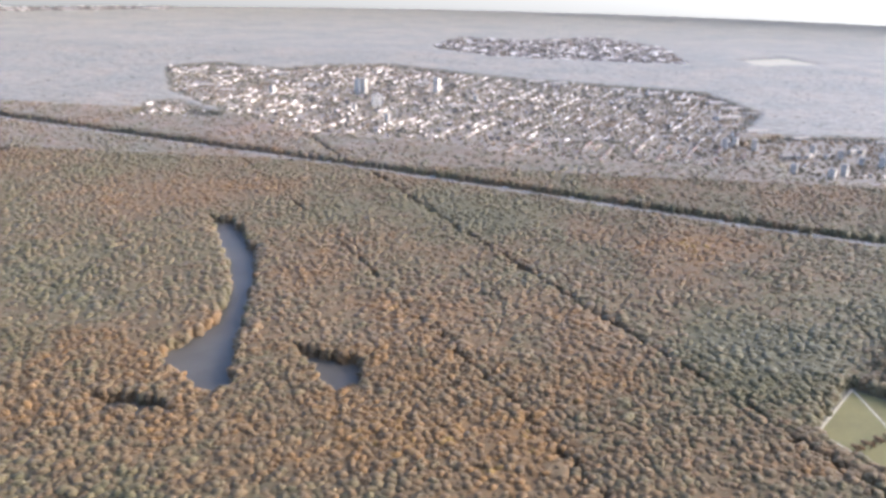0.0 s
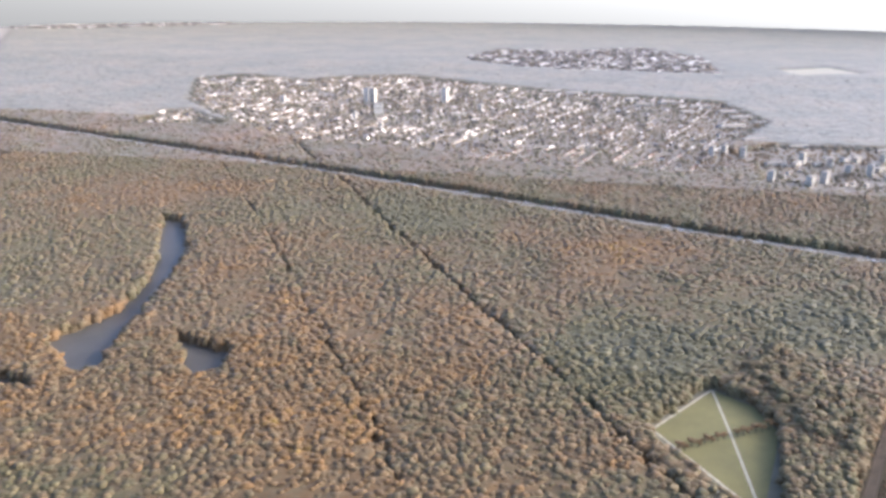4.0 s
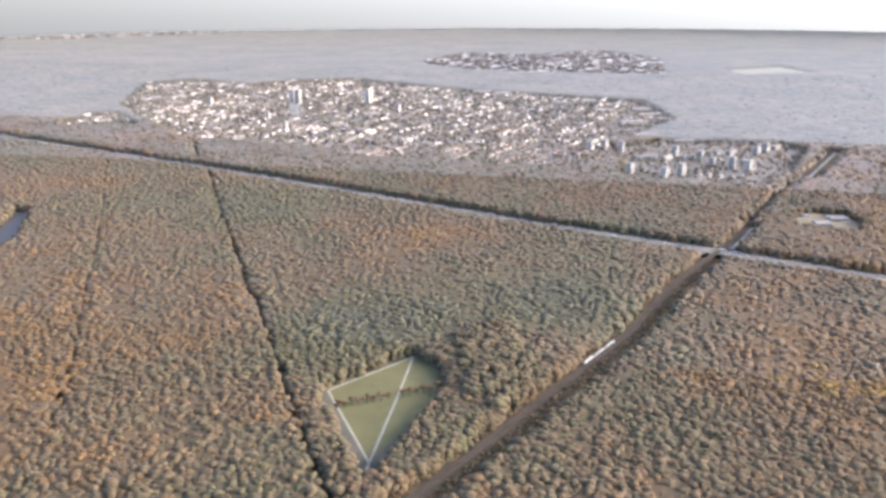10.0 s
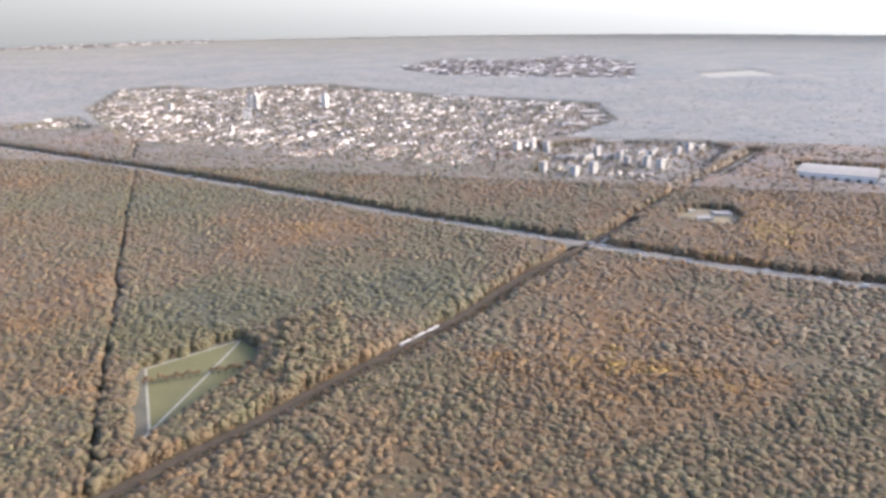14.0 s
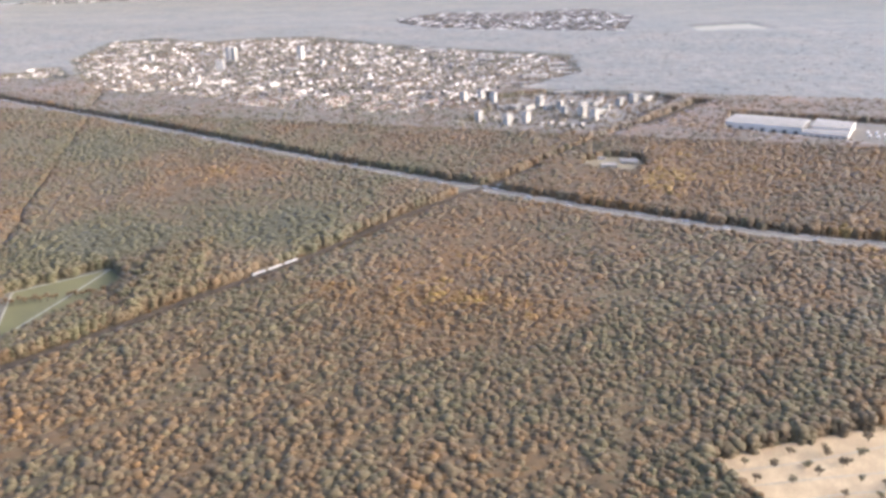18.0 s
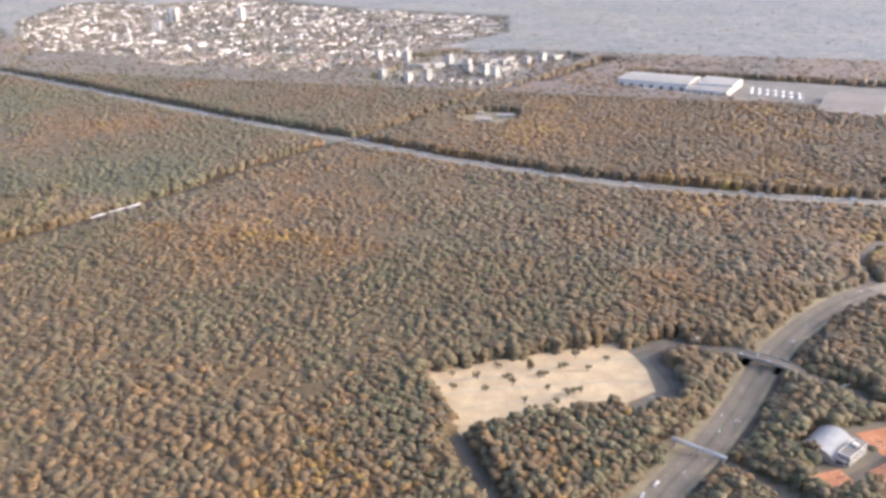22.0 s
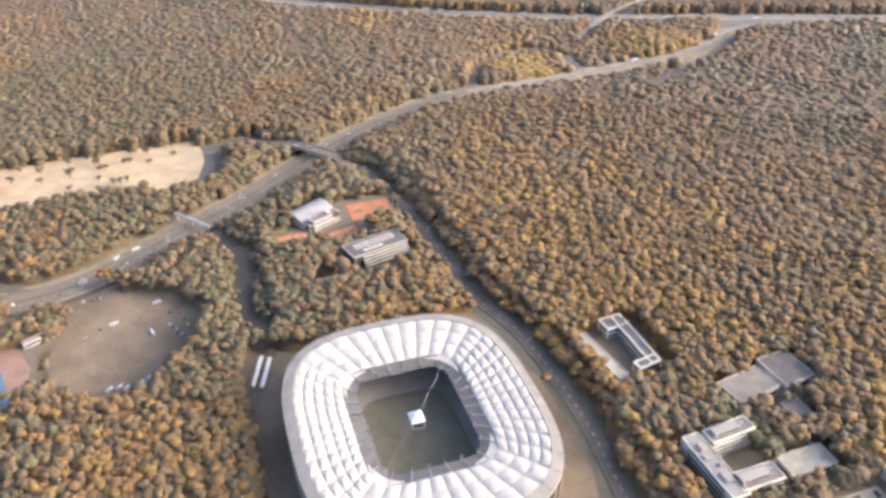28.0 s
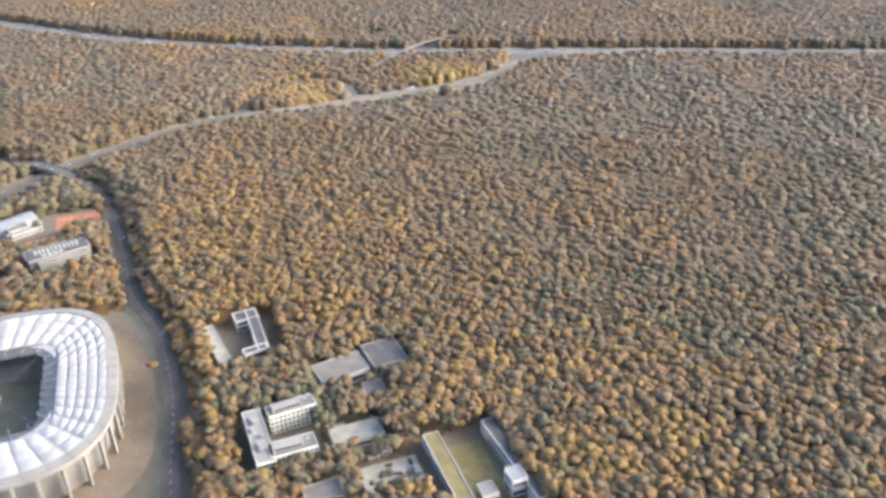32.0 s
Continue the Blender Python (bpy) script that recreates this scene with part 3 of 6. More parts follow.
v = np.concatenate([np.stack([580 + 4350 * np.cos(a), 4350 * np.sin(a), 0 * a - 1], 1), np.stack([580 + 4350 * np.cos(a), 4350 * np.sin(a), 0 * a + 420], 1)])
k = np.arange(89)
tagged(part("backdrop", mesh_of("backdrop", v, [(np.stack([k, k + 1, k + 91, k + 90], 1), 0)], ["haze"])), "glowing backdrop painted as pale hazy distance and sky", "backdrop", kind="structure")


def surface(name, me, label, category):
    return tagged(part(name, me), label, category, kind="structure")


surface("motorway_verge", ribbon("motorway_verge", MOTORWAY, 11, 29, 0.12, "verge"), "dry grass verge along the motorway", "verge")
motorway = surface("motorway", ribbon("motorway", MOTORWAY, 7.8, 7.8, 0.3, "motorway"), "pale concrete motorway with two carriageways", "motorway")
part("median", ribbon("median", MOTORWAY, 0.9, 0.9, 0.42, "verge"), motorway, "grassy central strip")
for off in (7.4, 1.2, -1.2, -7.4):
    part("edge_line", ribbon("edge_line", MOTORWAY, off + 0.1, -off + 0.1, 0.32, "paint", 0.02), motorway)
for off in (5.3, 3.2, -3.2, -5.3):
    part("lane_marks", dashes("lane_marks", MOTORWAY[60:170], off, 2.4, 4.8, 0.14, 0.305, "paint"), motorway)
surface("railway_verge", ribbon("railway_verge", RAILWAY, 8, 20, 0.12, "dark_soil"), "grassy railway embankment with dry growth", "verge")
railway = surface("railway", ribbon("railway", RAILWAY, 2.9, 2.9, 0.5, "ballast", 0.5), "double-track railway on brown ballast", "railway")
for off in (2.3, 1.75, -1.75, -2.3):
    part("rail", ribbon("rail", RAILWAY, off + 0.05, -off + 0.05, 0.6, "rusty_rail", 0.12), railway)
for line in (RAIL_MID, RAIL_FAR):
    surface("lineside_road", ribbon("lineside_road", line, -5.2, 9.5, 0.2, "path", 0.2), "pale gravel service road beside the railway", "service road")
for line, name, w in ((RIDE, "forest_ride", 2.2), (RIDE_TWO, "forest_track", 1.6)):
    surface(name, ribbon(name, line, w, w, 0.15, "dark_soil"), "narrow leaf-covered track cut through the woods", "forest track")
surface("road_verge", ribbon("road_verge", MAIN_ROAD, 11, 13, 0.1, "dry_verge"), "dry grass strip beside the trunk road", "verge")
main_road = surface("road_main", ribbon("road_main", MAIN_ROAD, 6.5, 6.5, 0.32, "trunk"), "brownish asphalt trunk road with a planted median", "road")
part("median", ribbon("median", MAIN_ROAD, 0.8, 0.8, 0.45, "verge"), main_road)
for off in (3.6, -3.6):
    part("lane_marks", dashes("lane_marks", MAIN_ROAD, off, 1.6, 3.6, 0.08, 0.325, "paint"), main_road)
surface("tramway", ribbon("tramway", MAIN_ROAD, -9.0, 12.0, 0.22, "ballast"), "ballasted tram tracks beside the trunk road", "tramway")
lift = np.interp(np.linalg.norm(CROSS_ROAD - (845, 403), axis=1), [10, 42], [4.2, 0.35])
cross_road = surface("road_cross", ribbon("road_cross", CROSS_ROAD, 3.2, 3.2, lift, "asphalt", 0.9), "grey asphalt road rising over the trunk road", "road")
surface("road_cross_verge", ribbon("road_cross_verge", CROSS_ROAD, 6.2, 6.2, 0.1, "verge"), "dry grass strip along the stadium road", "verge")
part("lane_marks", dashes("lane_marks", CROSS_ROAD[14:], 0, 2.0, 3.0, 0.14, 0.36, "paint"), cross_road)
for off in (3.2, -3.2):
    near = CROSS_ROAD[lift > 2.5]
    part("parapet", ribbon("parapet", near, off + 0.15, -off + 0.15, lift[lift > 2.5] + 0.7, "ring", 1.2), cross_road)
lift = np.interp(np.linalg.norm(SLIP_ROAD - (1014, 718), axis=1), [18, 90], [4.2, 0.33])
surface("road_slip", ribbon("road_slip", SLIP_ROAD, 2.2, 2.2, lift, "motorway", 0.8), "pale slip road climbing to a motorway bridge", "road")
surface("road_loop", ribbon("road_loop", LOOP_ROAD, 1.7, 1.7, 0.3, "trunk"), "narrow looping slip road in the interchange", "road")
surface("road_far", ribbon("road_far", FAR_ROAD, 3.2, 3.2, 0.28, "motorway"), "pale road joining the motorway beyond the woods", "road")
surface("road_far_verge", ribbon("road_far_verge", FAR_ROAD, 5.5, 17, 0.1, "dry_verge"), "dry grass strip beside the joining road", "verge")
surface("far_track", ribbon("far_track", FAR_TRACK, 1.2, 1.2, 0.2, "path"), "pale track curving through woods beyond the motorway", "track")
surface("road_ramp", ribbon("road_ramp", RAMP, 1.6, 1.6, 0.36, "trunk"), "narrow ramp curving into the joining road", "road")
surface("footpath", ribbon("footpath", BRIDGE_PATH[8:], 3.4, 3.4, 0.2, "asphalt"), "broad paved walk through trees to the stadium", "path")
surface("path_sand", ribbon("path_sand", SOUTH_PATH, 2.2, 2.2, 0.2, "asphalt"), "narrow paved lane at the edge of the woods", "lane")
surface("meadow_margin", prism("meadow_margin", FIELD_CLEAR, -0.2, 0.08, "verge"), "rough grass margin round the mown meadow", "grass")
surface("meadow", prism("meadow", FIELD, -0.2, 0.15, "meadow"), "mown green meadow enclosed by woods", "meadow")
for pts in ([(193, 437), (234, 494)], [(193, 437), (242, 364)], [(242, 364), (238, 438), (234, 494)], [(242, 364), (243, 350)]):
    surface("path", ribbon("path", smooth_line(pts, 6), 0.8, 0.8, 0.22, "path", 0.1), "pale gravel footpath along the meadow", "path")
surface("sand_lane", ribbon("sand_lane", SAND_LANE, 3.2, 3.6, 0.3, "asphalt"), "grey paved lane curving round the open sand", "lane")
surface("sand_ground", prism("sand_ground", SAND, -0.2, 0.25, "sand"), "pale sandy open ground with low bushes", "sand")
for pts in ([(684, 344), (720, 362), (760, 386), (781, 393)], [(690, 334), (730, 352), (770, 368), (789, 372)], [(698, 322), (735, 341), (768, 352)]):
    surface("wheel_track", ribbon("wheel_track", smooth_line(pts, 6), 0.35, 0.35, 0.29, "path", 0.05), "worn brown wheel track across pale sand", "track")
surface("grass_island", prism("grass_island", [(752, 243), (762, 248), (778, 258), (784, 262), (775, 247), (764, 238)], -0.2, 0.18, "verge"), "grass island where the lane meets the trunk road", "grass")
surface("car_park", prism("car_park", LOT, -0.2, 0.2, "dirt"), "round car park of brown compacted earth", "car park")
surface("clearing", prism("clearing", CLEARING, -0.2, 0.15, "dry_verge"), "small dry-grass clearing in the woods", "clearing")
surface("far_field", prism("far_field", PALE_FIELD, -0.2, 0.3, "path"), "pale stubble field far beyond the woods", "field")
for poly in (POND, POND_TWO, POND_THREE):
    surface("pond", prism("pond", poly, -0.3, 0.1, "water"), "still dark woodland pond reflecting the sky", "pond")

# ---------------------------------------------------------------- woods
ICO = []
_bm = bmesh.new()
bmesh.ops.create_icosphere(_bm, subdivisions=1, radius=1.0)
ICOV = np.array([p.co for p in _bm.verts])
ICOF = np.array([[p.index for p in f.verts] for f in _bm.faces])
_bm.free()
rs = np.random.RandomState(7)
for _ in range(32):
    p = ICOV @ np.array(Euler(rs.rand(3) * 6.28).to_matrix()).T
    p = p * (0.72 + 0.52 * rs.rand(len(p), 1)) * (0.78 + 0.44 * rs.rand(1, 3))
    ICO.append(p * (1, 1, 0.58))
ICO = np.array(ICO)
# the lowest faces of a crown are never seen from above
ICOT = np.array([ICOF[np.argsort(p[ICOF][:, :, 2].mean(1))[6:]] for p in ICO])


def crowns(name, x, y, top, radius, tint, mat, lumps, rnd, small=0.5):
    """Crowns of lumpy clumps, each tree with a tint of its own, as one mesh."""
    cx, cy, cz, cr, ct = [x], [y], [top - radius * 0.7], [radius], [tint]
    for n in range(lumps):
        ang = rnd.rand(len(x)) * 6.28
        far = radius * (0.45 + 0.5 * rnd.rand(len(x)))
        cx.append(x + np.cos(ang) * far)
        cy.append(y + np.sin(ang) * far)
        cz.append(top - radius * (0.4 + 0.7 * rnd.rand(len(x))))
        cr.append(radius * (small + 0.25 * rnd.rand(len(x))))
        ct.append(tint + 0.05 * (rnd.rand(len(x)) - 0.5))
    cx, cy, cz, cr, ct = map(np.concatenate, (cx, cy, cz, cr, ct))
    pick = rnd.randint(0, len(ICO), len(cx))
    shape = ICO[pick]
    v = shape * cr[:, None, None] + np.stack([cx, cy, cz], 1)[:, None, :]
    f = ICOT[pick] + len(ICOV) * np.arange(len(cx))[:, None, None]
    return mesh_of(name, v.reshape(-1, 3), [(f.reshape(-1, 3), 0)], [mat], True, np.repeat(ct, len(ICOV)))


def low_growth(x, y):
    """How much lower the young trees in the interchange stand."""
    return 4.6 * np.exp(-((((x - 975) / 75) ** 2 + ((y - 590) / 55) ** 2) ** 2))


def tint_at(x, y, rnd):
    t = 0.47 + 0.24 * (field_noise(x, y, 170, 13) - 0.5) + 0.25 * (field_noise(x, y, 80, 3) - 0.5) + 0.26 * (field_noise(x, y, 26, 5) - 0.5) + 0.34 * (rnd.rand(len(x)) - 0.5)
    t += 0.15 * np.clip((x - 350) / 300, 0, 1) - 0.04 * np.clip((300 - x) / 300, 0, 1)
    t += 0.46 * np.exp(-(((x - 952) / 34) ** 2 + ((y - 575) / 36) ** 2)) + 0.42 * np.exp(-(((x - 1040) / 35) ** 2 + ((y - 625) / 28) ** 2))
    t -= 0.30 * np.exp(-(((x - 215) / 45) ** 2 + ((y - 540) / 45) ** 2))
    t -= 0.28 * np.exp(-(((x - 330) / 70) ** 2 + ((y - 610) / 50) ** 2))
    t -= 0.36 * np.exp(-(((x - 1070) / 48) ** 2 + ((y - 225) / 36) ** 2))
    t -= 0.14 * np.exp(-(((x - 870) / 50) ** 2 + ((y - 290) / 50) ** 2))
    # pine plantations, dull green
    for px, py, rx, ry, k in ((175, 520, 55, 75, 0.30), (90, 660, 60, 60, 0.16), (322, 605, 34, 45, 0.34), (-10, 800, 90, 90, 0.16)):
        t -= k * np.exp(-((((x - px) / rx) ** 2 + ((y - py) / ry) ** 2) ** 2))
    # rust and orange groves
    for px, py, rx, ry, k in ((423, 489, 15, 9, 0.26), (215, 750, 55, 45, 0.22), (300, 690, 60, 16, 0.2), (330, 590, 16, 9, 0.35)):
        t += k * np.exp(-((((x - px) / rx) ** 2 + ((y - py) / ry) ** 2) ** 2))
    # golden oaks round the old river arm
    t += 0.16 * np.exp(-((((x + 150) / 210) ** 2 + ((y - 480) / 170) ** 2) ** 2))
    return np.clip(t, 0.02, 0.96)


def in_view(x, y):
    """The part of the plan that the flight overlooks."""
    return (x > -80 - 0.64 * y) & (x < 1200 + 0.36 * y) & (y > np.where(x < 300, 265, np.where(x < 600, 190, 120)))


def scatter(x0, x1, y0, y1, step, rnd):
    gx, gy = np.meshgrid(np.arange(x0, x1, step), np.arange(y0, y1, step * 0.87))
    gx = gx + (np.arange(gx.shape[0]) % 2)[:, None] * step / 2
    x = (gx + (rnd.rand(*gx.shape) - 0.5) * step * 0.8).ravel()
    y = (gy + (rnd.rand(*gy.shape) - 0.5) * step * 0.8).ravel()
    keep = in_view(x, y)
    x, y = x[keep], y[keep]
    keep = ~cleared(x, y)
    return x[keep], y[keep]


def close_by(x, y):
    """The stretch of the plan that the flight passes nearest."""
    return (x > 640) & (y < 345)


def by_edge(x, y):
    """Where the wood steps down towards the roads by the stadium."""
    return (near_line(CROSS_ROAD[::3], x, y, 11, 11) | near_line(MAIN_ROAD[::2], x, y, 20, 20) | near_line(SOUTH_PATH[::2], x, y, 9, 9) | near_line(BRIDGE_PATH[::2], x, y, 10, 10)).astype(float)


rnd = np.random.RandomState(11)
x, y = scatter(600, 1330, 120, 350, 3.7, rnd)
keep = close_by(x, y)
x, y = x[keep], y[keep]
r = 2.75 * (0.65 + 0.6 * rnd.rand(len(x)))
top = (6.4 + 1.9 * rnd.rand(len(x)) + 1.4 * field_noise(x, y, 30, 9)) * (1 - 0.3 * by_edge(x, y))
tagged(part("woodland", crowns("woodland", x, y, top, r, np.clip(tint_at(x, y, rnd) + 0.5 * (rnd.rand(len(x)) - 0.5), 0, 0.9), "leaf", 4, rnd, 0.38)),
       "autumn trees by the stadium with brown, olive and golden crowns", "woodland", kind="stuff")
for x0, y0, y1, step, lumps, mat in ((-420, 120, 500, 4.4, 1, "leaf"), (-640, 500, 1010, 5.2, 0, "mid_leaf"), (-900, 1010, 1330, 6.5, 0, "far_leaf")):
    x, y = scatter(x0, 1750, y0, y1, step, rnd)
    keep = ~close_by(x, y)
    x, y = x[keep], y[keep]
    r = (step * 0.90) * (0.64 + 0.62 * rnd.rand(len(x)) ** 1.3)
    top = 7.3 + 1.5 * rnd.rand(len(x)) ** 2 + 1.4 * field_noise(x, y, 40, 9)
    top = (top - low_growth(x, y)) * (1 - 0.3 * by_edge(x, y))
    tint = tint_at(x, y, rnd)
    tagged(part("woodland", crowns("woodland", x, y, top, r, tint, mat, lumps, rnd)),
           "dense autumn woodland, brown, rust and olive crowns", "woodland", kind="stuff")
    # at the wood's edge the branches hang down to the ground
    rim = cleared(x, y - 5) | cleared(x + 4, y - 3) | cleared(x - 4, y - 3)
    x, y, r, tint, top = (q[rim] for q in (x, y, r, tint, top))
    jx, jy = (rnd.rand(2, len(x)) - 0.5) * 3
    x, y = np.concatenate([x, x + jx]), np.concatenate([y - 1.5, y - 0.8 + jy * 0.4])
    z = np.concatenate([0.42 * top, 0.72 * top])
    tagged(part("wood_edge", crowns("wood_edge", x, y, z, np.tile(r, 2) * 0.95, np.tile(tint, 2), mat, 0, rnd)),
           "low hanging branches and shrubs along the wood's edge", "shrubs", kind="stuff")


def sheet(x0, x1, y0, y1, step, rnd, low=3.4, rough=2.6, mat="sheet", wide=True):
    """Far woods: a closed, uneven canopy whose cells leave out towns and clearings."""
    xs, ys = np.arange(x0, x1, step), np.arange(y0, y1, step)
    gx, gy = np.meshgrid(xs, ys)
    x = gx + (rnd.rand(*gx.shape) - 0.5) * step * 0.6
    y = gy + (rnd.rand(*gy.shape) - 0.5) * step * 0.6
    z = low + rough * rnd.rand(*gx.shape) - np.where(close_by(x, y), 1.1, np.where((x > 650) & (y < 1010), 0.45, 0.15)) - low_growth(x, y)
    nx = len(xs)
    i, j = np.meshgrid(np.arange(nx - 1), np.arange(len(ys) - 1))
    a = (j * nx + i).ravel()
    f = np.stack([a, a + 1, a + nx + 1, a + nx], 1)
    cx, cy = x.ravel()[f].mean(1), y.ravel()[f].mean(1)
    far = np.hypot(cx - 580, cy)
    bare = cleared(cx, cy)
    edge = np.unique(f[bare])
    keep = (cx > -140 - 0.66 * cy) & (cx < 1260 + 0.4 * cy) & (far < 4330) & ~bare
    if not wide:
        keep &= in_view(cx, cy) if y0 > 0 else ~in_view(cx, cy)
    f = f[keep]
    used, f = np.unique(f, return_inverse=True)
    v = np.stack([x.ravel(), y.ravel(), z.ravel()], 1)[used]
    f = f.reshape(-1, 4)
    v[:, 2] *= 1 - 0.3 * by_edge(v[:, 0], v[:, 1])
    v[np.isin(used, edge), 2] = 0.03  # the edges of the wood come down to the ground
    tint = tint_at(v[:, 0], v[:, 1], rnd) if mat != "sheet" else None
    return mesh_of("far_woods", v, [(f, 0)], [mat], True, tint)


tagged(part("undergrowth", sheet(-640, 1700, 110, 1010, 3.9, rnd, 6.0, 1.7, "leaf", False)), "brown shrubs and lower branches under the tree crowns", "undergrowth", kind="stuff")
tagged(part("undergrowth", sheet(-900, 1700, 1010, 1330, 5.0, rnd, 6.2, 2.2, "far_leaf", False)), "brown shrubs under the farther tree crowns", "undergrowth", kind="stuff")


tagged(part("woods_below", sheet(-200, 1420, -420, 290, 7.0, rnd, 5.4, 3.0, "leaf", False)), "brown autumn woods below the line of flight", "woods", kind="stuff")
for y0, y1, step in ((1322, 2306, 8.0), (2296, 4340, 18.0)):
    tagged(part("far_woods", sheet(-3200, 3000, y0, y1, step, rnd)), "far brown-grey woods fading towards the horizon", "woods", kind="stuff")


# scrub on both sides of the railway: a golden hedge on its outer side, lower growth and young trees on its inner side
k = rnd.randint(0, len(RAILWAY) - 1, 7000)
d = RAILWAY[k + 1] - RAILWAY[k]
d /= np.linalg.norm(d, axis=1, keepdims=True)
out = rnd.rand(len(k), 1)
away = np.where(out < 0.75, 4.6 + 14.5 * rnd.rand(len(k), 1), -(4.4 + 4.2 * rnd.rand(len(k), 1)))
q = RAILWAY[k] + d * 14 * rnd.rand(len(k), 1) + np.stack([d[:, 1], -d[:, 0]], 1) * away
clear = ~near_line(MOTORWAY, q[:, 0], q[:, 1], 12, 28) & ~near_line(RAIL_MID, q[:, 0], q[:, 1], 3, 10) & ~near_line(RAIL_FAR, q[:, 0], q[:, 1], 3, 11)
(x, y), away = q[clear].T, away[clear, 0]
tall = np.where(away < 0, 1.0 + 1.6 * rnd.rand(len(x)), np.where(away > 13.5, 2.6 + 2.6 * rnd.rand(len(x)), 0.7 + 1.3 * rnd.rand(len(x))))
tagged(part("scrub", crowns("scrub", x, y, tall, 0.8 + 0.25 * tall, np.where(away > 13.5, 0.58, 0.36) + 0.4 * rnd.rand(len(x)), "leaf", 1, rnd)), "low golden and olive scrub along the railway cutting", "scrub", kind="stuff")

# the tall grove beside the meadow
gx, gy = 250 + 72 * rnd.rand(700), 405 + 160 * rnd.rand(700)
keep = inside([(258, 520), (285, 560), (318, 484), (302, 425), (280, 440), (272, 478)], gx, gy)
x, y = gx[keep], gy[keep]
tagged(part("tall_grove", crowns("tall_grove", x, y, 9.5 + 2.6 * rnd.rand(len(x)), 2.6 + 1.5 * rnd.rand(len(x)), 0.22 + 0.34 * rnd.rand(len(x)), "leaf", 4, rnd, 0.45)), "tall grey-brown trees crowding the meadow's edge", "trees", kind="stuff")

# uneven crowns that break the outline of the far woods
gx, gy = np.meshgrid(np.arange(-1900, 2300, 13.0), np.arange(1326, 2250, 12.0))
x, y = (gx + (rnd.rand(*gx.shape) - 0.5) * 11).ravel(), (gy + (rnd.rand(*gy.shape) - 0.5) * 11).ravel()
keep = (x > -140 - 0.66 * y) & (x < 1260 + 0.4 * y) & ~cleared(x, y)
x, y = x[keep], y[keep]
tagged(part("far_crowns", crowns("far_crowns", x, y, 4.1 + 1.5 * rnd.rand(len(x)) ** 2, 3.5 + 3.0 * rnd.rand(len(x)), 0 * x, "sheet", 0, rnd)), "rough crowns standing out of far grey woods", "trees", kind="stuff")

# ragged trees along the rims of the far clearings and the town
gx, gy = np.meshgrid(np.arange(-1100, 900, 7.0), np.arange(1290, 2110, 7.0))
x, y = (gx + (rnd.rand(*gx.shape) - 0.5) * 7).ravel(), (gy + (rnd.rand(*gy.shape) - 0.5) * 7).ravel()
near = sum(cleared(x + dx, y + dy).astype(int) for dx, dy in ((14, 0), (-14, 0), (0, 24), (0, -24), (0, 0)))
keep = (near > 0) & (near < 5) & (rnd.rand(len(x)) < 0.8) & ~near_line(MOTORWAY, x, y, 12, 20)
x, y = x[keep], y[keep]
tagged(part("rim_trees", crowns("rim_trees", x, y, 3.2 + 2.4 * rnd.rand(len(x)), 2.4 + 1.6 * rnd.rand(len(x)), 0 * x, "sheet", 0, rnd)), "ragged brown trees along the edge of far woods", "trees", kind="stuff")


# ---------------------------------------------------------------- the stadium
def outline(t, a, b, power=3.1):
    c, s = np.cos(t), np.sin(t)
    r = (abs(c / a) ** power + abs(s / b) ** power) ** (-1 / power)
    return r * c, r * s


def ring_wall(name, rings, mat, n=120, smooth=False, power=3.1):
    """A band over rows of half-length, half-width, height, from ring to ring."""
    t = np.linspace(0, 2 * np.pi, n + 1)[:-1]
    v = np.concatenate([np.stack([*outline(t, a, b, power), 0 * t + z], 1) for a, b, z in rings])
    k = np.arange(n)
    f = np.concatenate([np.stack([k + i * n, (k + 1) % n + i * n, (k + 1) % n + (i + 1) * n, k + (i + 1) * n], 1) for i in range(len(rings) - 1)])
    return mesh_of(name, v, [(f, 0)], [mat], smooth)


ca, sa = math.cos(radians(-60)), math.sin(radians(-60))
px, py = outline(np.linspace(0, 2 * np.pi, 65)[:-1], 63, 54)
surface("plaza", prism("plaza", [(958 + ca * p - sa * q, 197 + sa * p + ca * q) for p, q in zip(px, py)], -0.2, 0.14, "dirt"), "brownish paved plaza round the stadium", "plaza")
stadium = thing("stadium", "large oval football stadium with white membrane roof", "stadium", pose(*STADIUM, 0, 0, 0, -60))
SA, SB, SZ = 51.8, 43.2, 15.0
IA, IB = 28.2, 22.0
part("ring_beam", ring_wall("ring_beam", [(SA, SB, SZ - 1.6), (SA, SB, SZ), (SA - 3.6, SB - 3.4, SZ + 0.5), (SA - 3.6, SB - 3.4, SZ - 1.2), (SA, SB, SZ - 1.6)], "ring"), stadium, "pale concrete roof ring")
part("facade", ring_wall("facade", [(SA - 3.4, SB - 3.4, 0), (SA - 3.0, SB - 3.0, SZ - 1.4)], "stand"), stadium, "dark recessed facade")
part("seating_bowl", ring_wall("seating_bowl", [(SA - 4, SB - 4, 12.5), (IA + 7, IB + 7, 8.0), (IA + 6.5, IB + 6.5, 6.0), (IA - 4, IB - 4.5, 1.0), (IA - 4, IB - 4.5, 0.2)], "stand", power=4.5), stadium, "dark seating tiers round the pitch")
t = np.linspace(0, 2 * np.pi, 61)[:-1]
px, py = outline(t, IA - 3, IB - 3.5, 7)
part("pitch", mesh_of("pitch", np.stack([px, py, 0 * t + 0.3], 1), [(np.arange(60)[None], 0)], ["turf"]), stadium, "dull green turf pitch")
SECT = 44
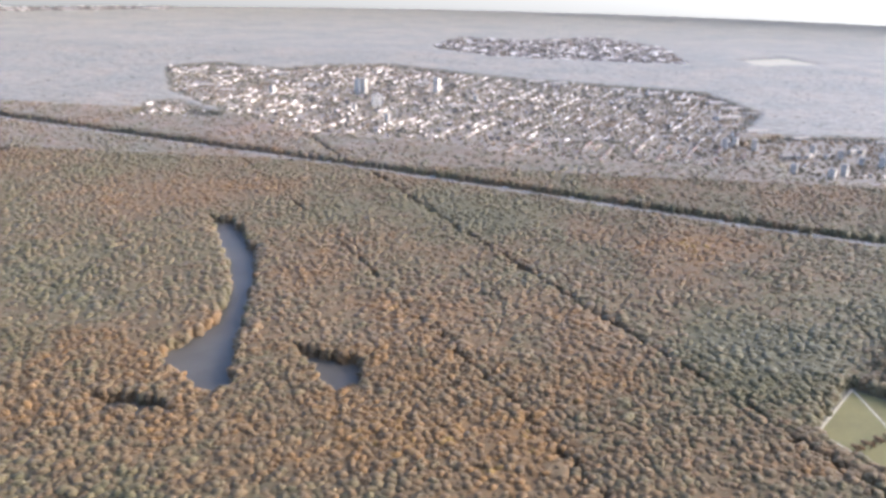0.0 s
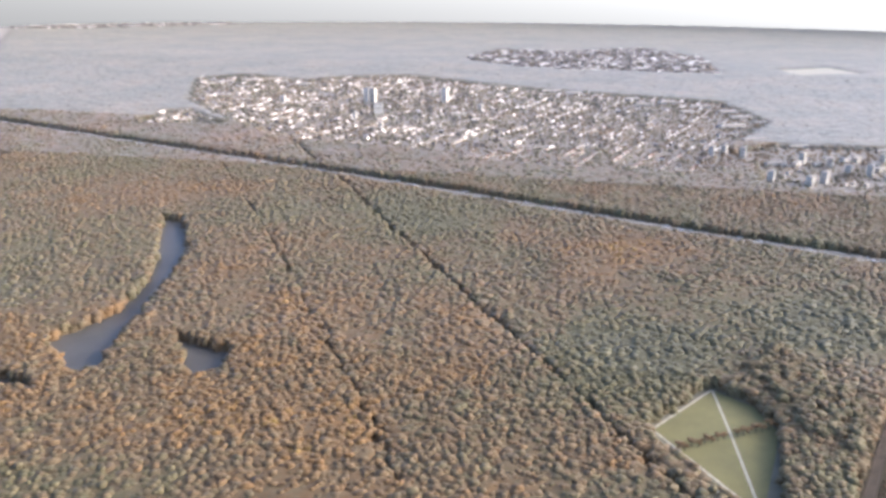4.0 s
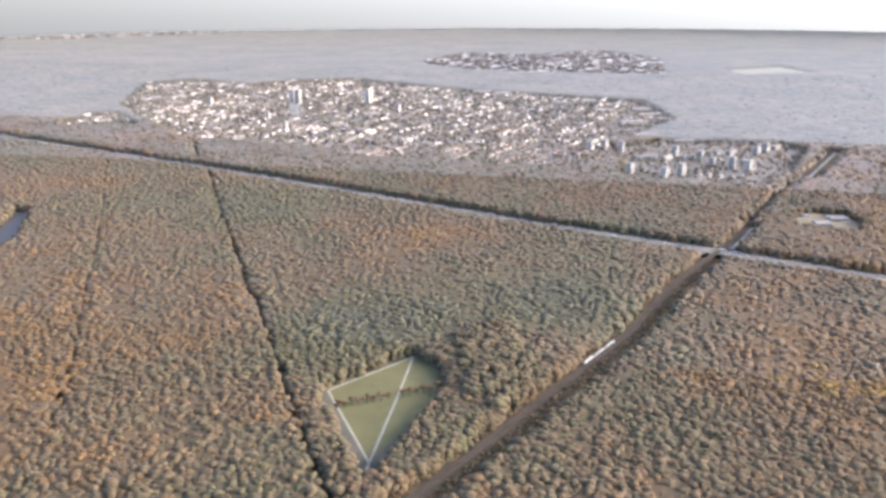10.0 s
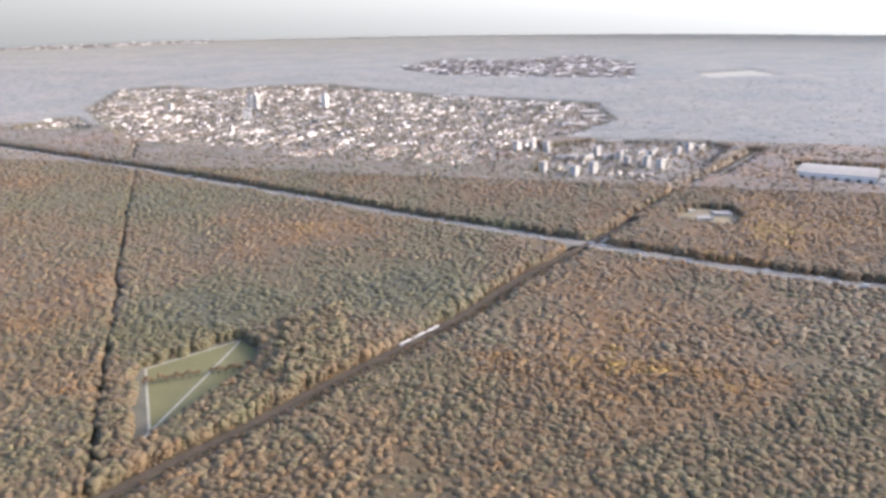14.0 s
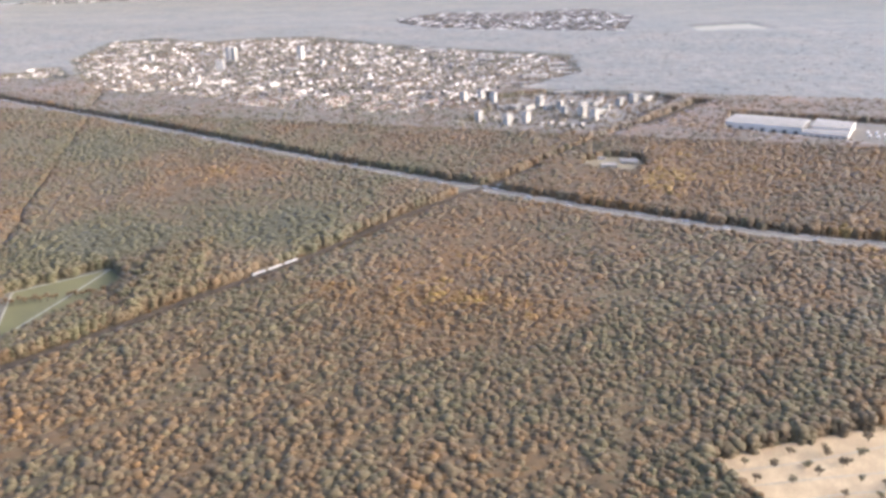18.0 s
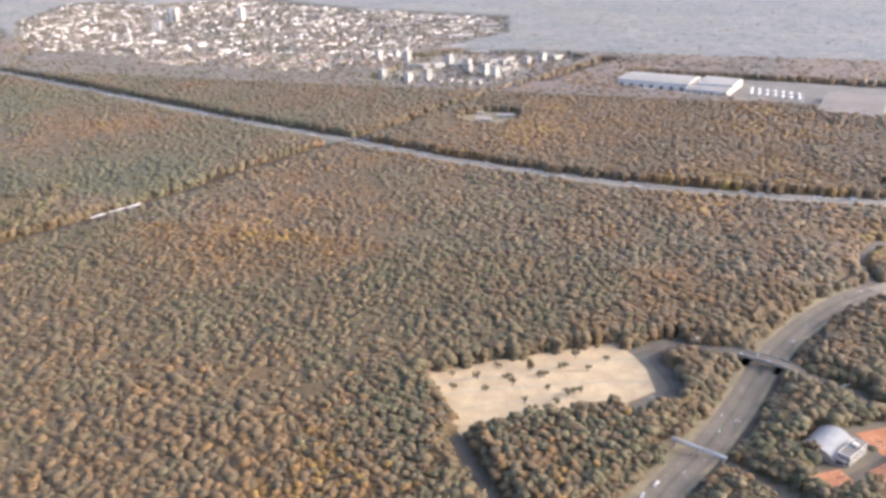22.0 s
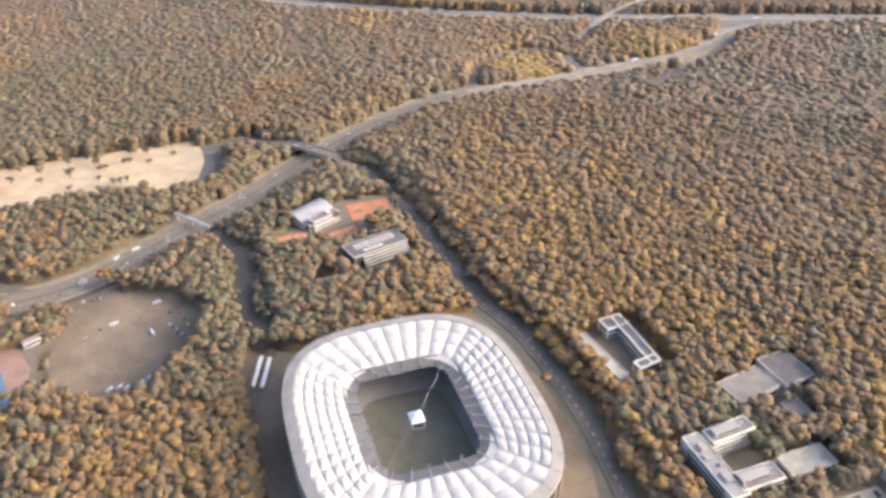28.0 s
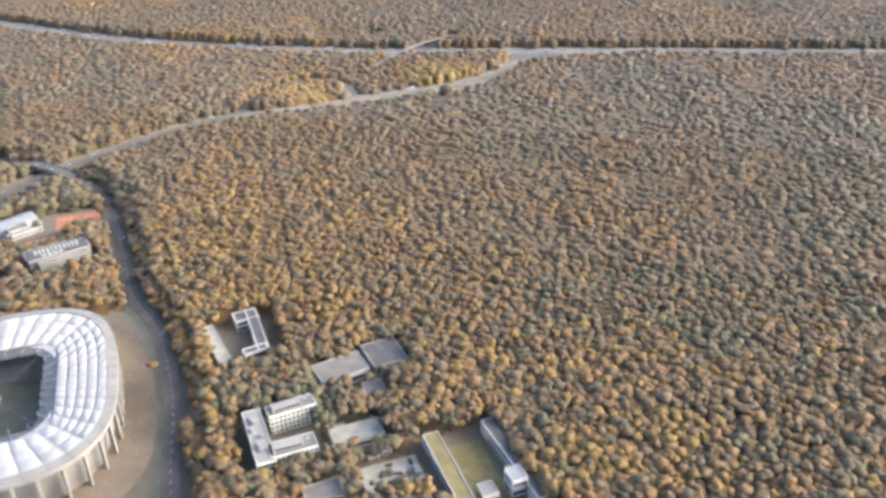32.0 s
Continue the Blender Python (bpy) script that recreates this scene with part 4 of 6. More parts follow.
part("roof_lining", ring_wall("roof_lining", [(SA - 3.8, SB - 3.6, SZ - 0.15), (IA, IB, SZ - 1.75)], "membrane", 176), stadium, "pale lining under the membrane cushions")


def membrane_panel(t0, t1, r0, r1, puff):
    n = 6
    v = []
    for i in range(n + 1):
        for j in range(n + 1):
            t, r = t0 + (t1 - t0) * i / n, r0 + (r1 - r0) * j / n
            ox, oy = outline(np.array([t]), SA - 3.6, SB - 3.4)
            ix, iy = outline(np.array([t]), IA, IB, 5.5)
            bulge = puff * (1 - (2 * i / n - 1) ** 2) * (1 - (2 * j / n - 1) ** 4)
            v.append((ix[0] + (ox[0] - ix[0]) * r, iy[0] + (oy[0] - iy[0]) * r, SZ + 0.2 - 1.6 * (1 - r) + bulge))
    k = np.array([i * (n + 1) + j for i in range(n) for j in range(n)])
    return mesh_of("membrane_panel", v, [(np.stack([k, k + n + 1, k + n + 2, k + 1], 1), 0)], ["membrane"], True)


for s in range(SECT):
    t0, t1 = 2 * np.pi * s / SECT, 2 * np.pi * (s + 1) / SECT
    mid = outline(np.array([(t0 + t1) / 2]), SA, SB)
    side = abs(mid[1][0]) / SB > abs(mid[0][0]) / SA
    cuts = np.linspace(0, 1, 6 if side else 4)
    for r0, r1 in zip(cuts[:-1], cuts[1:]):
        part("membrane_panel", membrane_panel(t0 + 0.004, t1 - 0.004, r0 + 0.004, r1 - 0.004, 0.55 if side else 0.5), stadium)
for s in range(SECT):
    x, y = outline(np.array([2 * np.pi * (s + 0.5) / SECT]), SA - 0.9, SB - 0.9)
    ang = math.degrees(math.atan2(y[0], x[0]))
    part("column", boxes("column", [(x[0], y[0], 0, 1.5, 0.8, SZ - 1.5, ang)], "ring"), stadium)
    x, y = outline(np.array([2 * np.pi * s / SECT]), SA - 1.75, SB - 1.65)
    part("ring_joint", boxes("ring_joint", [(x[0], y[0], SZ + 0.24, 3.5, 0.16, 0.06, math.degrees(math.atan2(y[0], x[0])))], "inner_roof"), stadium)
t = np.linspace(0, 2 * np.pi, 121)[:-1]
scallop = 0.5 * abs(np.sin(t * SECT / 2))
ox, oy = outline(t, IA + 0.4, IB + 0.4, 5.5)
qx, qy = outline(t, IA - 5.0, IB - 5.0, 7)
v = np.concatenate([np.stack([ox * (1 - scallop / 40), oy * (1 - scallop / 40), 0 * t + SZ - 1.5], 1), np.stack([qx, qy, 0 * t + SZ - 2.6], 1)])
k = np.arange(120)
part("inner_roof", mesh_of("inner_roof", v, [(np.stack([k, (k + 1) % 120, (k + 1) % 120 + 120, k + 120], 1), 0)], ["inner_roof"], True), stadium, "grey inner roof ring")
cube = boxes("video_cube", [(0, 0, 9.0, 5.4, 4.4, 3.2, 0)], "pale_roof")
cube = part("video_cube", cube, stadium, "white video cube hung over the pitch")
cap = [(-2.9, -2.4, 12.2), (2.9, -2.4, 12.2), (2.9, 2.4, 12.2), (-2.9, 2.4, 12.2), (0, 0, 13.6)]
part("cube_roof", mesh_of("cube_roof", cap, [(np.array([(0, 1, 4), (1, 2, 4), (2, 3, 4), (3, 0, 4)]), 0), (np.array([(3, 2, 1, 0)]), 0)], ["white_paint"]), cube, "white pointed roof of the video cube")
for sx in (-1, 1):
    part("screen", boxes("screen", [(sx * 2.72, 0, 9.5, 0.08, 3.8, 2.2, 0)], "glass"), cube, "dark video screen")
# stays of the inner roof along its edge
for q in range(28):
    a0 = 2 * math.pi * (q + 0.5) / 28
    (x0,), (y0,) = outline(np.array([a0]), IA - 4.8, IB - 4.8, 7)
    (x1,), (y1,) = outline(np.array([a0]), IA + 0.2, IB + 0.2, 5.5)
    part("roof_strut", boxes("roof_strut", [((x0 + x1) / 2, (y0 + y1) / 2, SZ - 1.7, math.hypot(x1 - x0, y1 - y0), 0.22, 0.25, math.degrees(math.atan2(y1 - y0, x1 - x0)))], "steel"), stadium)
    part("mast", boxes("mast", [(x0, y0, SZ - 2.6, 0.3, 0.3, 2.4, 0)], "steel"), stadium)


def cable(name, p, q, r=0.03):
    p, q = Vector(p), Vector(q)
    m = (q - p).to_track_quat("Z", "Y").to_matrix()
    v = [(p if e == 0 else q) + m @ Vector((math.cos(a) * r, math.sin(a) * r, 0)) for e in (0, 1) for a in (0, 1.57, 3.14, 4.71)]
    return mesh_of(name, v, [(np.array([(0, 1, 5, 4), (1, 2, 6, 5), (2, 3, 7, 6), (3, 0, 4, 7)]), 0)], ["steel"])


for sx, sy in ((1, 1), (1, -1), (-1, 1), (-1, -1)):
    part("cable", cable("cable", (2.6 * sx, 2.1 * sy, 12.2), (22.5 * sx, 17.0 * sy, 13.6)), stadium)

# ---------------------------------------------------------------- the town
def gabled(cx, cy, turn, lx, ly, h, rise):
    """Walls and roofs of gabled houses, from arrays: points, wall quads, gable triangles, roof quads."""
    n = len(cx)
    c, s = np.cos(turn), np.sin(turn)
    base = np.array([(-1, -1), (1, -1), (1, 1), (-1, 1)], float) / 2

    def place(px, py, z):
        return np.stack([cx + c * px - s * py, cy + s * px + c * py, z], 1)

    low = [place(bx * lx, by * ly, 0 * cx) for bx, by in base]
    eave = [place(bx * lx, by * ly, h) for bx, by in base]
    ridge = [place(e * lx / 2, 0 * lx, h + rise) for e in (-1, 1)]
    over = [place(bx * lx * 1.06, by * ly * 1.16, h - rise * 0.12) for bx, by in base]
    top = [place(e * lx * 0.53, 0 * lx, h + rise + 0.12) for e in (-1, 1)]
    v = np.stack(low + eave + ridge + over + top, 1)
    k = 16 * np.arange(n)[:, None]
    walls = np.concatenate([np.array([q]) + k for q in ((0, 1, 5, 4), (1, 2, 6, 5), (2, 3, 7, 6), (3, 0, 4, 7))])
    ends = np.concatenate([np.array([q]) + k for q in ((5, 6, 9), (7, 4, 8))])
    roofs = np.concatenate([np.array([q]) + k for q in ((10, 11, 15, 14), (12, 13, 14, 15))])
    return v.reshape(-1, 3), walls, ends, roofs


ROW = radians(74)
rnd = np.random.RandomState(23)
u = np.arange(-1500, 1500, 8.5)
w = np.concatenate([np.arange(-1400, 1400, 36.0), np.arange(-1400, 1400, 36.0) + 15])
gu, gw = map(np.ravel, np.meshgrid(u, w))
second = (gw + 1400) % 36 > 7
street = np.floor((gw + 1400) / 36)
# terraces run along the streets in stretches; single houses stand between
terrace = ~second & (field_noise(gu, street * 70.0, 70, 31) > 0.46)
terrace |= second & (field_noise(gu, street * 50.0, 50, 37) > 0.72)
gu = gu + np.where(terrace, 0, (rnd.rand(len(gu)) - 0.5) * 5)
gw = gw + (rnd.rand(len(gu)) - 0.5) * np.where(terrace, 0.8, 9.0)
hx = 100 + gu * math.cos(ROW) + gw * math.sin(ROW) + 26 * np.sin(gu / 190)
hy = 1450 + gu * math.sin(ROW) - gw * math.cos(ROW)
keep = (inside(TOWN, hx, hy) | inside(HAMLET, hx, hy)) & np.where(terrace, rnd.rand(len(hx)) < 0.9, rnd.rand(len(hx)) < 0.16)
keep &= ~near_line(RAILWAY, hx, hy, 12, 12)
hx, hy, terrace = hx[keep], hy[keep], terrace[keep]
n = len(hx)
turn = ROW + (rnd.rand(n) - 0.5) * np.where(terrace, 0.06, 0.5) + np.where(~terrace & (rnd.rand(n) < 0.4), math.pi / 2, 0)
lx, ly = np.where(terrace, 8.2, 4.5 + 4 * rnd.rand(n)), 3.6 + 1.0 * rnd.rand(n)
hh, rise = 2.6 + 1.2 * rnd.rand(n), 1.4 + 0.7 * rnd.rand(n)
front = np.argsort(hy - 0.1 * hx)[:150]
rest = np.setdiff1d(np.arange(n), front)
for part_of_town in np.array_split(rest, 4):
    q = part_of_town
    v, walls, ends, roofs = gabled(hx[q], hy[q], turn[q], lx[q], ly[q], hh[q], rise[q])
    tagged(part("town_houses", mesh_of("town_houses", v, [(walls, 0), (ends, 0), (roofs, 1)], ["town_wall", "town_roof"])), "rows of pale gabled houses in a dense town", "houses", kind="stuff")
kinds = []
for i, (a, b, h, r, wall, roof) in enumerate(((5.0, 4.0, 2.6, 1.7, "white_wall", "tile_roof"), (6.4, 4.2, 3.0, 1.8, "render", "tile_roof"), (4.4, 3.8, 3.2, 1.4, "white_wall", "pale_roof"))):
    house = thing("house", "pale rendered house with a gabled tiled roof at the town's edge" if i < 2 else "white house with a pale gabled sheet roof at the town's edge", "house", group="houses at the town's edge")
    z = np.zeros(1)
    v, walls, ends, roofs = gabled(z, z, z, z + a, z + b, z + h, z + r)
    part("wall", mesh_of("wall", v, [(walls, 0), (ends, 0)], [wall]), house)
    top = part("roof", mesh_of("roof", v, [(roofs, 0)], [roof]), house)
    part("chimney", boxes("chimney", [(a * 0.2, 0.3, h + r * 0.6, 0.5, 0.5, r * 0.8, 0)], "tile_roof"), top)
    kinds.append(house)
for i, q in enumerate(front):
    at = pose(hx[q], hy[q], 0, 0, 0, math.degrees(turn[q]))
    if i < 3:
        kinds[i].matrix_basis = at
    else:
        copy_thing(kinds[i % 3], at)

# garden trees between the houses
x = rnd.rand(19000) * 1450 - 800
y = rnd.rand(19000) * 1000 + 1060
keep = inside(TOWN, x, y) | inside(FLATS, x, y) | inside(HAMLET, x, y)
x, y = x[keep], y[keep]
tagged(part("garden_trees", crowns("garden_trees", x, y, 3.0 + 2.6 * rnd.rand(len(x)), 1.6 + 1.6 * rnd.rand(len(x)), tint_at(x, y, rnd), "far_leaf", 0, rnd)), "small autumn garden trees between houses", "trees", kind="stuff")


def block(name, label, category, x, y, lx, ly, h, turn, floors, wall="white_wall", roof="flat_roof", band=0.45, group="", hut=True, single=False, edge=0.25):
    """A flat-roofed building: wall, roof behind a parapet, a stair hut, and a row of windows for each storey and side."""
    ob = thing(name, label, category, pose(x, y, 0, 0, 0, turn), group)
    part("wall", boxes("wall", [(0, 0, 0, lx, ly, h, 0)], wall), ob)
    part("roof", boxes("roof", [(0, 0, h - 0.1, lx - 0.5, ly - 0.5, 0.25, 0)], roof), ob)
    part("parapet", boxes("parapet", [(0, ly / 2 - edge / 2, h, lx, edge, 0.45, 0), (0, -ly / 2 + edge / 2, h, lx, edge, 0.45, 0), (lx / 2 - edge / 2, 0, h, edge, ly - 2 * edge, 0.45, 0), (-lx / 2 + edge / 2, 0, h, edge, ly - 2 * edge, 0.45, 0)], wall), ob)
    if hut:
        part("roof_hut", boxes("roof_hut", [(lx * 0.15, 0, h + 0.1, min(lx, 4) * 0.6, min(ly, 4) * 0.6, 1.3, 0)], wall), ob)
    step = h / floors
    for f in range(floors):
        z = f * step + step * (0.5 - band / 2)
        if single:
            for side, length in ((0, lx), (1, ly)):
                for sgn in (-1, 1):
                    for q in range(max(2, int(length / 1.5))):
                        off = (q + 0.5) * length / max(2, int(length / 1.5)) - length / 2
                        if side == 0:
                            row = (off, sgn * (ly / 2 + 0.01), z, 0.85, 0.14, step * band, 0)
                        else:
                            row = (sgn * (lx / 2 + 0.01), off, z, 0.14, 0.85, step * band, 0)
                        part("window", boxes("window", [row], "glass"), ob)
        else:
            for sgn in (-1, 1):
                part("window_band", boxes("window_band", [(0, sgn * (ly / 2 + 0.01), z, lx * 0.88, 0.12, step * band, 0)], "glass"), ob)
                part("window_band", boxes("window_band", [(sgn * (lx / 2 + 0.01), 0, z, 0.12, ly * 0.7, step * band, 0)], "glass"), ob)
    return ob


for x, y, lx, ly, h, fl, turn in ((-291, 1590, 9, 10, 30, 14, 70), (-279, 1592, 9, 10, 30, 14, 70), (-141, 1630, 11, 10, 31, 14, 70), (-233, 1454, 16, 9, 23, 11, 20), (-447, 1540, 8, 9, 17, 8, 70),
                                  (-262, 1400, 6, 6, 14, 7, 70), (-192, 1310, 6, 6, 15, 7, 70), (-60, 1560, 9, 8, 12, 6, 70)):
    block("tower_block", "pale high-rise tower block above the town", "tower block", x, y, lx, ly, h, turn, fl, band=0.2, group="tower blocks of the town")
TALL = [(345, 1247), (369, 1230), (324, 1222), (381, 1085), (425, 1069), (447, 1088), (445, 1205), (478, 1187), (490, 1146), (516, 1140), (535, 1125), (560, 1230), (577, 1263)]
for i, (x, y) in enumerate(TALL):
    block("apartment_tower", "white apartment tower with dark window bands among trees", "apartment tower", x, y + 5, 9.5, 8, 13 + 3.5 * math.sin(i * 2.3) ** 2, 62 + 9 * math.sin(i), 6, band=0.3, group="apartment towers by the woods")
for i, (x, y) in enumerate([(399, 1175), (415, 1178), (433, 1186), (510, 1229), (526, 1237), (528, 1259), (580, 1303), (544, 1207), (538, 1175), (463, 1192), (596, 1290), (356, 1150)]):
    block("apartment_block", "low pale slab apartment block among trees", "apartment block", x, y + 3, 20, 7, 6.5, 58 + 24 * (i % 2) - 40 * (i % 3 == 0), 3, band=0.3, group="low apartment blocks by the woods")
for x, y, lx, ly in ((408, 1364, 40, 12), (464, 1320, 30, 8)):
    block("works_hall", "wide flat-roofed pale hall at the edge of the town", "hall", x, y, lx, ly, 5, 20, 2, "white_wall", "pale_roof", 0.3, "halls of the town", False)
for x, y in ((481, 1091), (495, 1087), (510, 1079), (470, 1085), (522, 1088), (400, 1110), (412, 1135), (430, 1150), (505, 1190), (460, 1230), (485, 1250), (555, 1180), (545, 1150), (440, 1240)):
    h = copy_thing(kinds[2], pose(x, y, 0, 0, 0, 60 + 20 * math.sin(x)))
    h.scale = (1.5, 1.2, 1.1)
    tagged(h, "white house with a pale gabled roof beside apartment blocks", group="houses by the apartment blocks")
rnd = np.random.RandomState(5)
for x, y, lx, ly in ((-690, 1800, 40, 18), (-640, 1850, 46, 16), (-560, 1830, 34, 16), (-500, 1800, 30, 18), (-610, 1730, 36, 14), (-380, 1900, 30, 14), (60, 1840, 40, 16), (110, 1815, 34, 14), (230, 1760, 30, 18), (300, 1730, 34, 16),
                     (360, 1690, 40, 14), (405, 1640, 36, 16), (420, 1580, 40, 12), (330, 1620, 30, 14), (250, 1680, 34, 12), (445, 1535, 24, 12), (390, 1480, 46, 9), (370, 1400, 34, 9), (-540, 1560, 32, 12), (-600, 1600, 28, 12), (-380, 1540, 26, 12), (-90, 1480, 28, 12), (20, 1600, 30, 14), (-180, 1740, 30, 12)):
    block("works_hall", "wide flat-roofed pale hall at the edge of the town", "hall", x, y, lx, ly, 4 + 3 * rnd.rand(), 15 + 12 * rnd.rand(), 2, "white_wall", "pale_roof", 0.3, "halls of the town", False)
n = 420
x, y = rnd.rand(n * 4) * 760 - 260, rnd.rand(n * 4) * 760 + 2270
keep = inside(TOWN_TWO, x, y)
x, y = x[keep], y[keep]
z = np.ones(len(x))
v, walls, ends, roofs = gabled(x, y, rnd.rand(len(x)) * 0.4 + 0.2, 9 + 10 * rnd.rand(len(x)), 6 + 3 * z, 4 + 3 * rnd.rand(len(x)), 1.5 * z)
tagged(part("distant_houses", mesh_of("distant_houses", v, [(walls, 0), (ends, 0), (roofs, 1)], ["town_wall", "town_roof"])), "pale houses of a second, more distant town", "houses", kind="stuff")
x, y = rnd.rand(1500) * 900 - 2350, rnd.rand(1500) * 900 + 3050
keep = inside(FAR_TOWN, x, y)
x, y = x[keep], y[keep]
z = np.ones(len(x))
v, walls, ends, roofs = gabled(x, y, rnd.rand(len(x)) * 0.4 + 0.2, 14 + 10 * rnd.rand(len(x)), 9 * z, 6 * z, 2 * z)
tagged(part("farthest_houses", mesh_of("farthest_houses", v, [(walls, 0), (ends, 0), (roofs, 1)], ["town_wall", "town_roof"])), "faint pale buildings on the horizon", "houses", kind="stuff")
x, y = rnd.rand(1300) * 760 - 260, rnd.rand(1300) * 760 + 2270
keep = inside(TOWN_TWO, x, y)
x, y = x[keep], y[keep]
tagged(part("distant_trees", crowns("distant_trees", x, y, 6 + 3 * rnd.rand(len(x)), 4 + 0 * x, tint_at(x, y, rnd), "far_leaf", 0, rnd)), "trees between the houses of a distant town", "trees", kind="stuff")

# ---------------------------------------------------------------- the depot beyond the motorway
surface("depot_yard", prism("depot_yard", DEPOT, -0.2, 0.2, "yard"), "worn beige paved yard of a large depot", "yard")


def warehouse(pts, h, label, roof="pale_roof"):
    """A long hall with a slightly pitched sheet roof over four corners."""
    p = np.array(pts, float)
    ob = thing("warehouse", label, "warehouse", group="warehouses of the depot")
    mid = (p[0] + p[3]) / 2, (p[1] + p[2]) / 2
    low, up = [(x, y, 0) for x, y in p], [(x, y, h) for x, y in p]
    r = [(*m, h + 1.2) for m in mid]
    wall = part("wall", mesh_of("wall", low + up + r, [(np.array([(0, 1, 5, 4), (1, 2, 6, 5), (2, 3, 7, 6), (3, 0, 4, 7)]), 0), (np.array([(4, 7, 8), (5, 9, 6)]), 0)], ["white_wall"]), ob)
    e = 1.01
    c = p.mean(0)
    q = [(*(c + (v - c) * e), h - 0.1) for v in p]
    rr = [(*(c + (m - c) * e), h + 1.3) for m in mid]
    part("roof", mesh_of("roof", q + rr, [(np.array([(0, 1, 5, 4), (2, 3, 4, 5)]), 0)], [roof]), ob)
    for k in range(6):
        for side in (0.27, 0.73):
            a = p[0] + (p[1] - p[0]) * (k + 0.5) / 6 + (p[3] - p[0]) * side
            part("roof_light", boxes("roof_light", [(a[0], a[1], h + 0.5, 3.2, 1.6, 0.5, math.degrees(math.atan2(*(p[3] - p[0])[::-1])))], "vault"), ob)
    for k in range(7):
        a = p[0] + (p[1] - p[0]) * (k + 0.5) / 7
        d = math.degrees(math.atan2(*(p[1] - p[0])[::-1]))
        part("loading_door", boxes("loading_door", [(a[0], a[1], 0.2, 5, 0.4, 4.2, d)], "dark_roof"), wall)
    return ob


warehouse([(704, 1112), (794, 1090), (810, 1146), (720, 1166)], 9.5, "very long warehouse with a pale sheet roof")
warehouse([(806, 1100), (850, 1094), (863, 1138), (819, 1154)], 9.5, "shorter warehouse with a pale roof and lit white end wall")
warehouse([(935, 983), (997, 960), (1028, 1073), (961, 1086)], 8.0, "brownish flat warehouse with a white end wall beside trailers", "brown_roof")
warehouse([(1032, 1030), (1063, 946), (1094, 1049), (1047, 1056)], 8.0, "tan-roofed warehouse with a white lit end wall", "brown_roof")
warehouse([(1067, 942), (1100, 914), (1132, 1026), (1099, 1047)], 8.0, "tan-roofed warehouse at the end of the depot", "brown_roof")
warehouse([(792, 1075), (842, 1062), (850, 1093), (800, 1098)], 7.0, "low grey hall in front of a pale warehouse")


def trailer_proto():
    ob = thing("parked_trailer", "white box trailer parked in rows at a depot", "trailer", group="trailers of the depot")
    part("box", boxes("box", [(0, 0, 0.8, 8, 1.6, 2.4, 0)], "white_paint"), ob)
    part("chassis", boxes("chassis", [(0, 0, 0.5, 7.6, 1.2, 0.3, 0)], "rubber"), ob)
    for sx in (-2.6, -1.8, 2.4):
        part("wheel", boxes("wheel", [(sx, 0, 0.22, 0.8, 1.5, 0.6, 0)], "rubber"), ob)
    return ob


trailer = trailer_proto()
spots = [(872 + 9 * i + 1.5 * j, 1092 + 22 * j - 4 * i, 66) for j in range(2) for i in range(7)] + [(1012 + 3.5 * i, 985 + 16 * i, 75) for i in range(5)]
spots += [(1022 + 3.5 * i, 978 + 16 * i, 75) for i in range(3)] + [(1140 + 7 * i + 4 * j, 940 + 24 * i - 3 * j, 66) for i in range(4) for j in range(3)] + [(750, 1085, 20), (765, 1078, 20), (740, 1092, 20), (1066, 1126, 12), (1087, 1130, 12)]
trailer.matrix_basis = pose(spots[0][0], spots[0][1], 0, 0, 0, spots[0][2])
for x, y, a in spots[1:]:
    copy_thing(trailer, pose(x, y, 0, 0, 0, a))
mast = thing("light_mast", "tall white mast standing at the depot", "mast", pose(925, 1030, 0))
part("pole", boxes("pole", [(0, 0, 0, 1.0, 1.0, 14, 0)], "white_paint"), mast)
part("lamp_head", boxes("lamp_head", [(0, 0, 14, 2.4, 1.6, 0.6, 0)], "steel"), mast)
for x, y, a, lx, ly in ((577, 887, 12, 17, 12), (597, 910, 12, 19, 13), (566, 915, 20, 8, 5)):
    block("shed", "low pale shed in a woodland clearing", "shed", x, y, lx, ly, 2.6, a, 1, "white_wall", "pale_roof", 0.3, "sheds in the clearing", False)


# ---------------------------------------------------------------- halls and courts by the stadium
hall = thing("sports_hall", "sports hall with a grey vaulted sheet roof", "sports hall", pose(868, 337, 0, 0, 0, 60))
n = 14
a = np.linspace(-1, 1, n + 1)
v = np.concatenate([np.stack([0 * a + e * 10.3, a * 7.8, 2.4 + 3.4 * (1 - a**2)], 1) for e in (-1, 1)])
k = np.arange(n)
part("roof", mesh_of("roof", v, [(np.stack([k, k + n + 1, k + n + 2, k + 1], 1), 0)], ["vault"], True), hall, "grey vaulted roof")
v2 = np.concatenate([v, v * (1, 1, 0)])
part("wall", mesh_of("wall", v2, [(np.stack([k, k + 1, k + 2 * n + 3, k + 2 * n + 2], 1), 0), (np.stack([k + n + 1, k + 3 * n + 3, k + 3 * n + 4, k + n + 2], 1), 0),
                                  (np.array([(0, n + 1, 3 * n + 3, 2 * n + 2), (n, 3 * n + 2, 4 * n + 3, 2 * n + 1)]), 0)], ["white_wall"]), hall)
